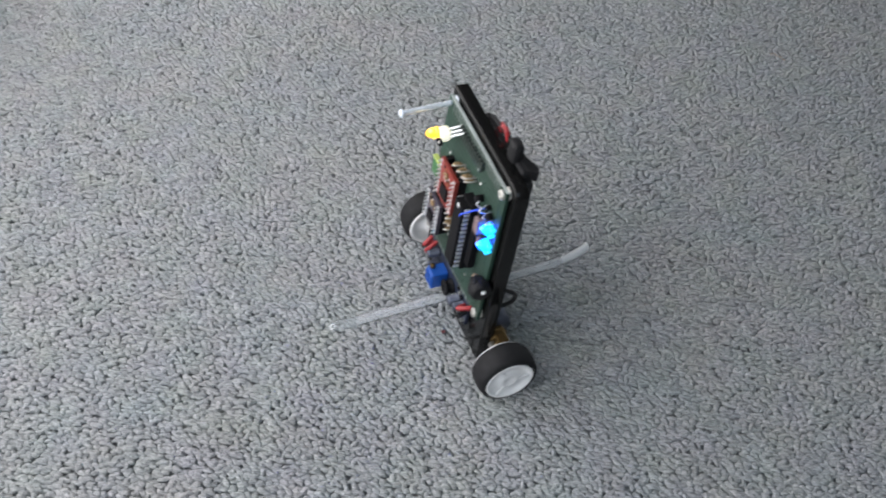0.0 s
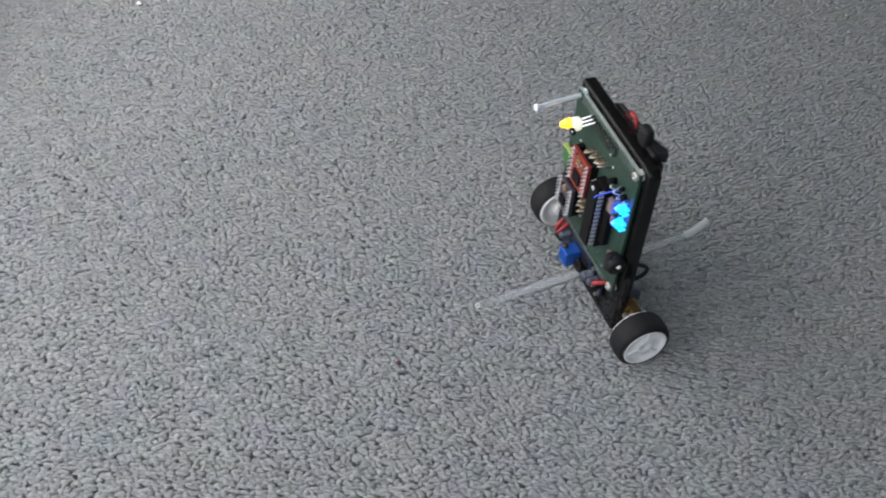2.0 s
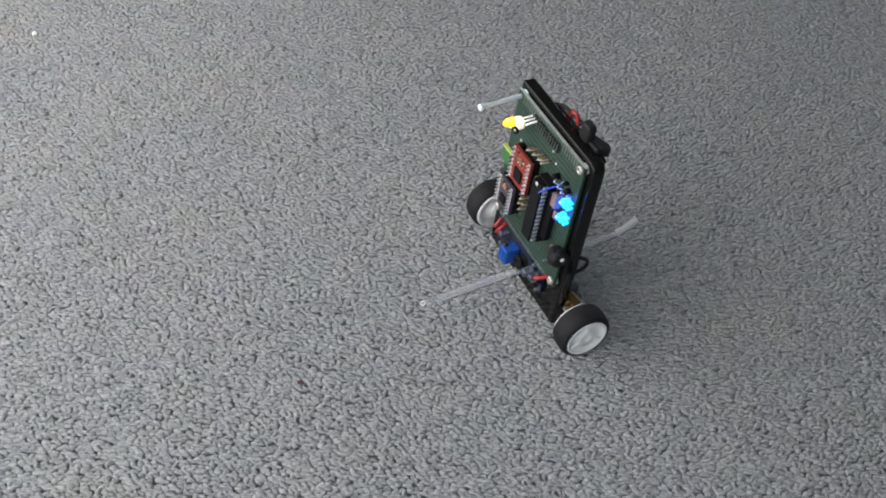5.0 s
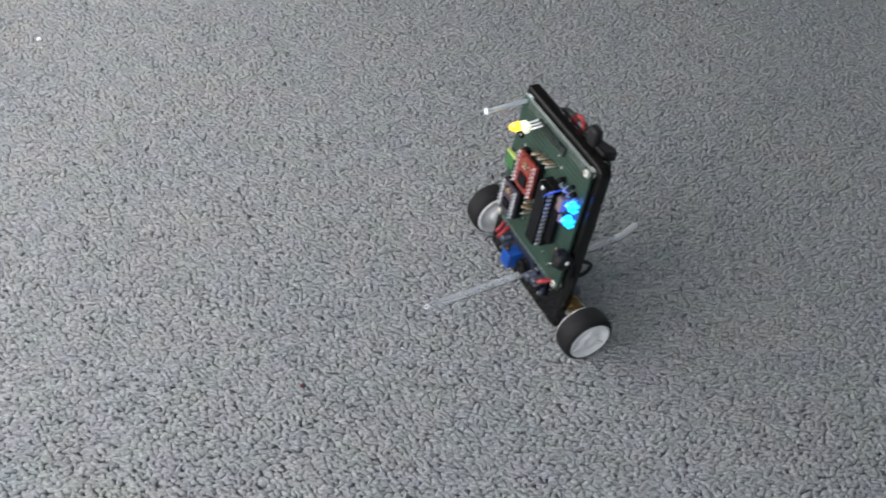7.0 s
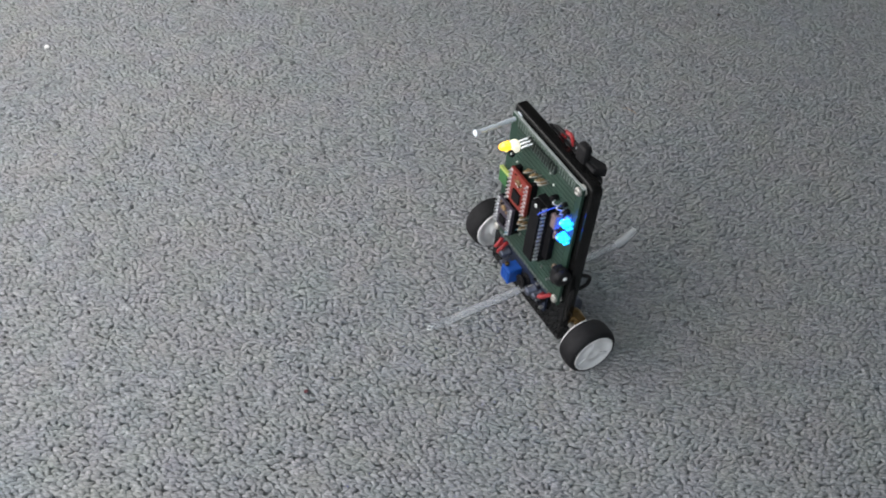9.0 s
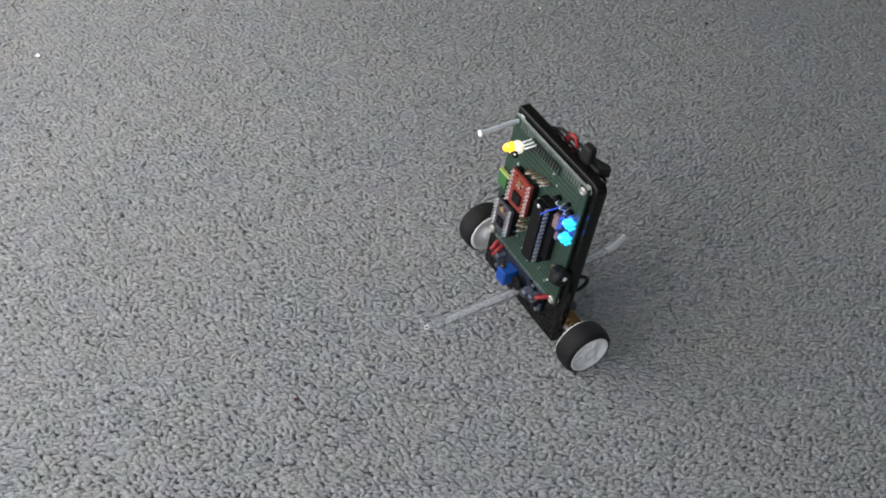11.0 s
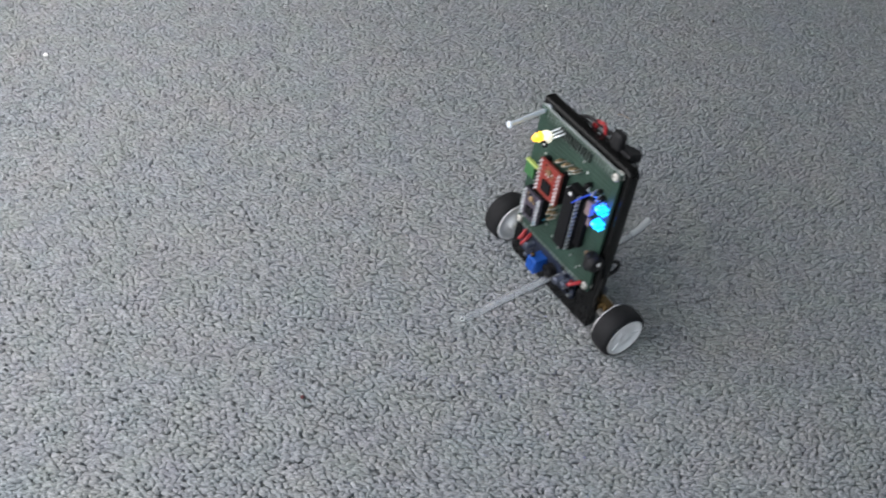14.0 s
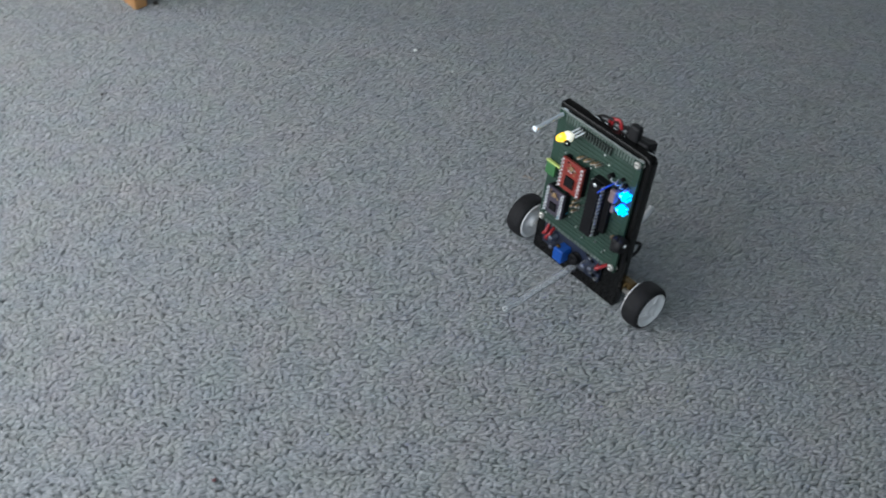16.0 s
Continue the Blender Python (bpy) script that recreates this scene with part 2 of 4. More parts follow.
def lathe(bm, profile, centre, axis, n=40, mi=0):
    """A turned form: profile of (along the axis, radius)."""
    q = Vector(axis).to_track_quat("Z", "Y")
    c = Vector(centre)
    rings = []
    for h, r in profile:
        if r < 1e-6:
            rings.append([bm.verts.new(c + q @ Vector((0, 0, h)))])
        else:
            rings.append([bm.verts.new(c + q @ Vector((r * math.cos(2 * math.pi * k / n), r * math.sin(2 * math.pi * k / n), h))) for k in range(n)])
    for p, s in zip(rings, rings[1:]):
        for k in range(n):
            j = (k + 1) % n
            if len(p) == 1 and len(s) == 1:
                continue
            vs = (p[0], s[j], s[k]) if len(p) == 1 else (p[k], p[j], s[0]) if len(s) == 1 else (p[k], p[j], s[j], s[k])
            f = bm.faces.new(vs)
            f.material_index, f.smooth = mi, True


def wire(bm, pts, r, n=8, mi=0, closed_ends=True):
    """A bent round wire or hose through the points, smoothed."""
    P = [Vector(p) for p in pts]
    path = []
    for i in range(len(P) - 1):
        p0, p1, p2, p3 = P[max(i - 1, 0)], P[i], P[i + 1], P[min(i + 2, len(P) - 1)]
        for s in range(6):
            t = s / 6
            path.append(0.5 * ((2 * p1) + (p2 - p0) * t + (2 * p0 - 5 * p1 + 4 * p2 - p3) * t * t + (3 * p1 - p0 - 3 * p2 + p3) * t ** 3))
    path.append(P[-1])
    rings = []
    side = None
    for i, c in enumerate(path):
        d = (path[min(i + 1, len(path) - 1)] - path[max(i - 1, 0)]).normalized()
        if side is None:
            side = d.orthogonal().normalized()
        side = (side - d * side.dot(d)).normalized()
        up = d.cross(side)
        rings.append([bm.verts.new(c + r * (side * math.cos(2 * math.pi * k / n) + up * math.sin(2 * math.pi * k / n))) for k in range(n)])
    for p, s in zip(rings, rings[1:]):
        for k in range(n):
            f = bm.faces.new((p[k], p[(k + 1) % n], s[(k + 1) % n], s[k]))
            f.material_index, f.smooth = mi, True
    if closed_ends:
        bm.faces.new(rings[0][::-1]).material_index = mi
        bm.faces.new(rings[-1]).material_index = mi


def part(name, bm, material, parent=None, label=""):
    """Links a bmesh as one mesh object under a thing or a part. material: one, or a list for the faces' indices."""
    bmesh.ops.recalc_face_normals(bm, faces=bm.faces[:])
    me = bpy.data.meshes.new(name)
    bm.to_mesh(me)
    bm.free()
    for m in material if isinstance(material, (list, tuple)) else (material,):
        me.materials.append(m)
    ob = new(name, me)
    ob.parent = parent
    if label:
        ob["label"] = label
    return ob


def mm(bm):
    bmesh.ops.scale(bm, vec=(0.001, 0.001, 0.001), verts=bm.verts[:])
    return bm


# ---- the room ----
def slab(name, x0, x1, y0, y1, z0, z1, material, label):
    bm = bmesh.new()
    box(bm, x0, x1, y0, y1, z0, z1)
    return tagged(part(name, bm, material), label, kind="structure")


RX0, RX1, RY0, RY1, RZ = WALL_X, 2.6, SOUTH_Y, NORTH_Y, 2.4
floor = slab("floor", RX0 - 0.2, RX1 + 0.2, RY0 - 0.2, RY1 + 0.2, -0.05, -0.0022, M_CARPET, "grey loop-pile carpet backing across the room")
slab("ceiling", RX0 - 0.2, RX1 + 0.2, RY0 - 0.2, RY1 + 0.2, RZ, RZ + 0.1, M_CEIL, "plain white ceiling")
slab("wall_east", RX1, RX1 + 0.15, RY0, RY1, -0.0022, RZ, M_WALL, "plain pale painted wall")


def window_wall(name, number, m, u0, u1, w, c, wz, h):
    """An unseen wall pierced by an assumed window's opening; its inner face is the plane v = 0 of m."""
    y0, y1, z0, z1 = c - w / 2, c + w / 2, wz - h / 2, wz + h / 2
    a, b = -0.15, 0.0
    bm = bmesh.new()
    for q in ((u0, y0, -0.0022, RZ), (y1, u1, -0.0022, RZ), (y0, y1, -0.0022, z0), (y0, y1, z1, RZ)):
        box(bm, a, b, *q)
    wall = tagged(part(name, bm, M_WALL), "unseen plain pale wall with an assumed window opening", kind="structure")
    wall.matrix_world = m
    win = tagged(new("window_%d" % number), "unseen assumed white-framed window, added for its light", kind="structure")
    win.matrix_world = m
    t = 0.04
    bm = bmesh.new()
    for q in ((y0, y1, z0, z0 + t), (y0, y1, z1 - t, z1), (y0, y0 + t, z0 + t, z1 - t), (y1 - t, y1, z0 + t, z1 - t)):
        box(bm, a + 0.03, a + 0.09, *q)
    part("window_frame", bm, M_FRAME, win)


window_wall("wall_west", 1, pose(WALL_X, 0, 0), RY0, RY1, WIN_W, WIN_Y, WIN_Z, WIN_H)
window_wall("wall_south", 2, pose(0, SOUTH_Y, 0, 0, 0, 90), -RX1 - 0.15, -RX0 + 0.15, WIN2_W, -WIN2_X, WIN2_Z, WIN2_H)
window_wall("wall_north", 3, pose(0, NORTH_Y, 0, 0, 0, -90), RX0 - 0.15, RX1 + 0.15, WIN3_W, WIN3_X, WIN3_Z, WIN3_H)


# ---- carpet tufts ----
def carpet_pile():
    """Rows of yarn loops, each a plump bent tuft, leaning and jittered."""
    rng = np.random.default_rng(7)
    dx, dy = 0.0031, 0.00182
    xs = np.arange(-0.44, 0.42, dx)
    ys = np.arange(-0.23, 0.46, dy)
    gx, gy = np.meshgrid(xs, ys)
    gx = gx + ((np.arange(len(ys)) % 2) * 0.5 + rng.uniform(-0.22, 0.22, len(ys)))[:, None] * dx
    n = gx.size
    wave = 0.0004 * np.sin(gx * 310 + 9.0 * np.sin(gy * 37)) + 0.0004 * np.sin(gx * 91 + gy * 60)
    cx = gx.ravel() + rng.normal(0, 0.00042, n)
    cy = (gy + wave).ravel() + rng.normal(0, 0.00032, n)
    ang = rng.normal(0.04, 0.2, n) + 0.22 * np.sin(cx * 9 + cy * 5)
    turned = rng.random(n) < 0.07
    ang = ang + turned * rng.choice((-1.2, 1.2), n)
    la = 0.0023 * rng.uniform(0.75, 1.3, n)
    lb = 0.00124 * rng.uniform(0.75, 1.3, n)
    hh = 0.0021 * rng.uniform(0.84, 1.08, n)
    bend = rng.normal(0.0004, 0.0007, n)
    lean = rng.normal(0, 0.00032, (n, 2)) + np.array([-0.0001, -0.0005])
    k = 8
    th = 2 * np.pi * np.arange(k) / k
    vs = []
    for r, z in ((1.0, 0.52), (0.85, 0.87)):
        ux = r * np.cos(th)[None] * la[:, None]
        uy = r * np.sin(th)[None] * lb[:, None] - bend[:, None] * np.cos(th)[None] ** 2
        px = ux * np.cos(ang)[:, None] - uy * np.sin(ang)[:, None] + cx[:, None] + lean[:, :1] * z
        py = ux * np.sin(ang)[:, None] + uy * np.cos(ang)[:, None] + cy[:, None] + lean[:, 1:] * z
        vs.append(np.stack([px, py, np.repeat((z * hh - 0.0021)[:, None], k, 1)], -1))
    top = np.stack([cx + lean[:, 0], cy + lean[:, 1], hh - 0.0021], -1)[:, None]
    V = np.concatenate(vs + [top], 1)
    m = V.shape[1]
    F4 = [(q, (q + 1) % k, k + (q + 1) % k, k + q) for q in range(k)]
    F3 = [(k + q, k + (q + 1) % k, 2 * k) for q in range(k)]
    base = (np.arange(n) * m)[:, None, None]
    f4 = (np.array(F4)[None] + base).reshape(-1, 4)
    f3 = (np.array(F3)[None] + base).reshape(-1, 3)
    me = bpy.data.meshes.new("carpet_pile")
    me.vertices.add(n * m)
    me.vertices.foreach_set("co", V.reshape(-1))
    loops = np.concatenate([f4.ravel(), f3.ravel()])
    me.loops.add(len(loops))
    me.loops.foreach_set("vertex_index", loops.astype(np.int32))
    starts = np.concatenate([np.arange(len(f4)) * 4, len(f4) * 4 + np.arange(len(f3)) * 3]).astype(np.int32)
    me.polygons.add(len(starts))
    me.polygons.foreach_set("loop_start", starts)
    me.update(calc_edges=True)
    me.polygons.foreach_set("use_smooth", np.ones(len(starts), dtype=bool))
    me.materials.append(M_PILE)
    return tagged(new("carpet_pile", me), "grey flecked wool loop-pile carpet tufts", "carpet", kind="stuff")


carpet_pile()


# ---- the robot ----
# Local millimetres: the axle is the x axis, parts face -y, z is up.
PY, PZ0, HZ, HX = -7.1, 14.4, 69.2, 27.55
PZ1 = PZ0 + HZ
robot = tagged(new("balancing_robot"), "two-wheeled balancing robot, green circuit board on black plate, on carpet", "robot")


def screw(u, z, length_front, parent, label):
    """A machine screw through the board with a round head or a free threaded end."""
    bm = bmesh.new()
    if length_front < 3:
        lathe(bm, [(0.0, 0), (0.0, 2.2), (0.6, 2.25), (1.2, 1.8), (1.5, 1.0), (1.2, 0.9), (1.2, 0)], (u, PY - 0.05, z), (0, -1, 0), 14)
    else:
        prof = [(0, 0)]
        for i in range(int(length_front / 0.8)):
            prof += [(i * 0.8, 1.0), (i * 0.8 + 0.4, 1.22)]
        prof += [(length_front - 1.5, 1.05), (length_front - 1.4, 1.85), (length_front - 0.5, 1.8), (length_front - 0.1, 1.3), (length_front, 0.7), (length_front - 0.4, 0.5), (length_front - 0.4, 0)]
        lathe(bm, prof, (u, PY, z), (0.07, -1, -0.04), 14)
    lathe(bm, [(0, 0), (0, 2.9), (2.4, 2.9), (2.4, 0)], (u, PY + 1.7, z), (0, 1, 0), 6)
    return part("screw", mm(bm), M_BOLT if length_front > 3 else M_SCREW, parent, label)


def chassis():
    """A thick plate with softly rounded corners; the upper right one is the roundest."""
    x0, x1, z0, z1 = -32.2, 33.7, -12.0, PZ1 + 5.4
    rim = []
    for cx, cz, r, a0 in ((x1, z1, 5.0, 0), (x0, z1, 0.8, 90), (x0, z0, 1.5, 180), (x1, z0, 1.5, 270)):
        for k in range(7):
            a = radians(a0 + 15 * k)
            sx, sz = (1 if cx == x1 else -1), (1 if cz == z1 else -1)
            rim.append((cx - sx * r + r * math.cos(a), cz - sz * r + r * math.sin(a)))
    bm = bmesh.new()
    rings = []
    mx, mz = (x0 + x1) / 2, (z0 + z1) / 2
    for y, inset in ((2.3, 0.8), (2.5, 0.25), (3.1, 0.0), (7.8, 0.0), (8.4, 0.25), (8.6, 0.8)):
        rings.append([bm.verts.new((x - math.copysign(inset, x - mx), PY + y, z - math.copysign(inset, z - mz))) for x, z in rim])
    n = len(rim)
    for p, q in zip(rings, rings[1:]):
        for k in range(n):
            bm.faces.new((p[k], p[(k + 1) % n], q[(k + 1) % n], q[k])).smooth = True
    bm.faces.new(rings[0][::-1])
    bm.faces.new(rings[-1])
    return part("chassis_plate", mm(bm), M_BLACK, robot, "glossy black acrylic chassis plate")


def board():
    bm = bmesh.new()
    x, z0, z1 = HX + 2.6, PZ0 - 2.6, PZ1 + 2.6
    box(bm, -x, x, PY, PY + 1.6, z0, z1, 0, 0.25)
    for f in bm.faces:
        if abs(f.normal.z) > 0.7:
            f.material_index = 1
    pcb = part("circuit_board", mm(bm), [M_PCB, M_PCBEDGE], robot, "green perforated circuit board")
    # horizontal copper strips and pads on the face
    bm = bmesh.new()
    box(bm, -HX + 3.2, HX - 1.0, PY - 0.18, PY - 0.02, -0.75, 0.75)
    strip = part("copper_strip", mm(bm), M_STRIP, pcb, "faded green copper strip")
    for i in range(int((HZ - 2) / 2.54)):
        ob = strip if i == 0 else new("copper_strip", strip.data)
        ob.parent, ob.location = pcb, (0, 0, (PZ0 + 2.4 + i * 2.54) * 0.001)
        ob["label"] = "faded green copper strip"
    bm = bmesh.new()
    for i in range(19):
        u = -HX + 4 + i * 2.6
        box(bm, u - 1.0, u + 1.0, PY - 0.2, PY - 0.03, PZ0 - 2.4, PZ0 - 0.1)
    for i in range(25):
        u = -HX + 3.4 + i * 2.0
        box(bm, u - 0.5, u + 0.5, PY - 0.2, PY - 0.03, PZ1 - 2.2, PZ1 + 1.6)
    box(bm, -HX + 2.8, HX - 2.8, PY - 0.2, PY - 0.03, PZ1 + 1.65, PZ1 + 2.5)
    tagged(part("edge_tinning", mm(bm), M_DULLTIN, pcb, "tinned solder pads along the edges"), kind="stuff")
    return pcb


def stepper_driver(u, z, w, h, d, material, parent, name, label, chip):
    """A small driver module on pin headers: u, z is its upper corner, d its height off the board."""
    y = PY - d
    bm = bmesh.new()
    box(bm, u, u + w, y - 0.8, y + 0.8, z - h, z, 0, 0.15)
    # header strips and their square pins
    for x in (u + 1.2, u + w - 1.2):
        box(bm, x - 1.2, x + 1.2, y + 0.85, PY - 0.25, z - h + 0.3, z - 0.3, 1)
        for i in range(8):
            zz = z - h * (i + 0.5) / 8
            box(bm, x - 0.32, x + 0.32, y - 2.6, y - 0.75, zz - 0.32, zz + 0.32, 2)
            box(bm, x - 0.75, x + 0.75, y - 1.05, y - 0.82, zz - 0.7, zz + 0.7, 2)
    c = chip
    box(bm, u + w / 2 - c, u + w / 2 + c, y - 1.8, y - 0.82, z - h * 0.66 - c, z - h * 0.66 + c, 1, 0.15)
    rng = random.Random(len(name))
    for i in range(9):
        x, zz = u + w * rng.uniform(0.25, 0.72), z - h * rng.uniform(0.06, 0.4)
        box(bm, x - 0.5, x + 0.5, y - 1.3, y - 0.82, zz - 0.3, zz + 0.3, rng.choice((3, 3, 2, 1)))
    lathe(bm, [(0, 0), (0, 1.5), (0.9, 1.5), (1.0, 0.9), (0.7, 0)], (u + w * 0.5, y - 0.8, z - h * 0.2), (0, -1, 0), 14, 3)
    return part(name, mm(bm), [material, M_CHIP, M_STEEL, M_GOLD], parent, label)


def microcontroller(parent):
    u, z0, z1, d = 10.6, 29.5, 64.0, 8.2
    bm = bmesh.new()
    box(bm, u - 5.2, u + 4.2, PY - d + 3.6, PY - 0.25, z0 - 0.5, z1 + 0.5, 0, 0.3)
    box(bm, u - 4.4, u + 2.9, PY - d, PY - d + 3.5, z0, z1, 0, 0.4)
    # Low dark block that fills the dark strip right of the socket.
    box(bm, u + 4.3, u + 8.4, PY - 3.4, PY - 0.25, z0 + 4, z1 - 3.0, 0, 0.3)
    lathe(bm, [(0, 0), (0, 1.1), (0.12, 1.1), (0.12, 0)], (u - 0.6, PY - d, z1 - 1.0), (0, -1, 0), 12, 1)
    for i in range(14):
        z = z0 + 1.2 + i * (z1 - z0 - 2.4) / 13
        for s, x in ((-1, u - 4.7), (1, u + 3.2)):
            box(bm, x - 0.4, x + 0.4, PY - d + 1.4, PY - d + 4.2, z - 0.55, z + 0.55, 1)
            box(bm, x - 0.3, x + 0.3, PY - d + 1.3, PY - d + 1.9, z - 0.7, z + 0.7, 1)
    return part("microcontroller", mm(bm), [M_CHIP, M_STEEL], parent, "black microcontroller chip in a socket with bright pins")


def status_led(u, z, parent):
    """A clear round LED lens with a hot core, and small glowing knobs that stand for its reflected light."""
    bm = bmesh.new()
    lathe(bm, [(0, 0), (0, 2.3), (0.9, 2.3), (1.0, 2.0), (2.6, 1.95), (3.6, 1.5), (4.2, 0.7), (4.35, 0)], (u, PY - 0.5, z), (0.05, -1, 0.05), 22)
    led = part("blue_led", mm(bm), M_LEDBLUE, parent, "glowing cyan-blue LED")
    bm = bmesh.new()
    lathe(bm, [(0, 0), (0, 0.75), (0.3, 0.6), (0.45, 0)], (u - 0.3, PY - 4.75, z + 0.3), (0, -1, 0.1), 12)
    part("hot_core", mm(bm), M_LEDCORE, led, "white-hot core of the LED")
    for dx, dz, r, h, m in ((3.0, 1.3, 0.9, 2.0, M_GLINTBLUE), (3.3, -1.2, 0.8, 1.6, M_GLINTBLUE), (-2.9, -1.7, 0.8, 2.4, M_GLINTTEAL), (-0.6, -3.6, 0.9, 2.2, M_GLINTTEAL), (1.7, -3.3, 0.8, 1.9, M_GLINTBLUE)):
        bm = bmesh.new()
        lathe(bm, [(0, 0), (0, r), (h * 0.6, r), (h * 0.9, r * 0.6), (h, 0)], (u + dx, PY - 0.25, z + dz), (0, -1, 0), 10)
        part("led_glint", mm(bm), m, led)
    return led


def resistor(u, z, lean, parent):
    """A small axial resistor standing on end, its upper leg bent back to the board."""
    bm = bmesh.new()
    a = Vector((lean, -1, 0.4 * lean)).normalized()
    c = Vector((u, PY - 1.2, z))
    lathe(bm, [(0, 0), (0, 0.75), (0.4, 0.95), (1.0, 0.75), (2.2, 0.75), (2.8, 0.95), (3.2, 0.6), (3.3, 0)], c, a, 10)
    e = c + a * 3.3
    wire(bm, [e, e + a * 0.8 + Vector((0.5, 0, 0.4)), e + Vector((1.6, 1.2, 0.9)), (e.x + 1.9, PY - 0.1, e.z + 1.0)], 0.3, 6, 1)
    tube(bm, (u, PY - 0.1, z), c, 0.3, n=6, mi=1)
    return part("resistor", mm(bm), [M_GOLD, M_SCREW], parent, "tan resistor standing on end")


def amber_lamp(parent):
    """A bright amber LED in a white holder on three bent legs; the holder's glare is added as emission."""
    u, z = -15.4, PZ1 - 5.0
    bm = bmesh.new()
    box(bm, u - 2.4, u + 2.8, PY - 9.2, PY - 5.0, z - 2.4, z + 2.6, 0, 1.1)
    lathe(bm, [(0, 0), (0, 1.85), (0.5, 1.85), (0.5, 0)], (u + 2.4, PY - 9.4, z - 1.9), (0.3, -1, 0.1), 14, 1)
    lathe(bm, [(0, 0), (0, 0.6), (0.3, 0.5), (0.3, 0)], (u + 2.55, PY - 9.9, z - 1.85), (0.3, -1, 0.1), 10, 2)
    for i in range(3):
        x = u - 1.0 + i * 2.2
        wire(bm, [(x, PY - 5.5, z + 0.8), (x + 1.4, PY - 3.6, z + 2.6), (x + 2.8, PY - 0.2, z + 4.4)], 0.55, 8, 2)
    holder = part("led_holder", mm(bm), [M_HOLDERGLOW, M_CHIP, M_STEEL], parent, "white lamp holder with added glow on three bent legs")
    bm = bmesh.new()
    lathe(bm, [(0, 0), (0, 2.3), (0.8, 2.3), (0.9, 2.0), (3.0, 1.95), (4.2, 1.6), (4.9, 0.9), (5.2, 0)], (u - 1.0, PY - 9.3, z + 0.4), (-0.05, -1, -0.08), 18)
    amber = part("amber_led", mm(bm), M_LEDYEL, parent, "glowing amber LED")
    # Three small glowing balls imitate bright glints on the amber lens.
    for dx, dy, dz, r in ((-0.6, -12.6, 1.9, 1.0), (-2.6, -11.2, 0.6, 0.9), (-0.2, -11.0, -1.5, 0.8)):
        bm = bmesh.new()
        bmesh.ops.create_icosphere(bm, subdivisions=2, radius=r, matrix=Matrix.Translation((u + dx, PY + dy, z + dz)))
        part("lit_glint", mm(bm), mat("amber_glint", (1.0, 0.78, 0.16), 0.2, vary=0.02, emit=1.5), amber)
    return holder


def header(u0, u1, z, d, name, parent, label):
    """A low strip of contacts, each a dark slot with a bright pin."""
    bm = bmesh.new()
    n = int((u1 - u0) / 2.0)
    for i in range(n):
        x = u0 + 1.0 + i * 2.0
        box(bm, x - 0.5, x + 0.5, PY - d, PY - 0.25, z - 3.4, z + 1.4, 0, 0.15)
        box(bm, x - 0.18, x + 0.18, PY - d - 0.4, PY - d + 0.1, z - 3.2, z - 0.6, 1)
    return part(name, mm(bm), [mat("dull_socket", (0.026, 0.036, 0.031), 0.5, vary=0.4), M_DULLTIN], parent, label)


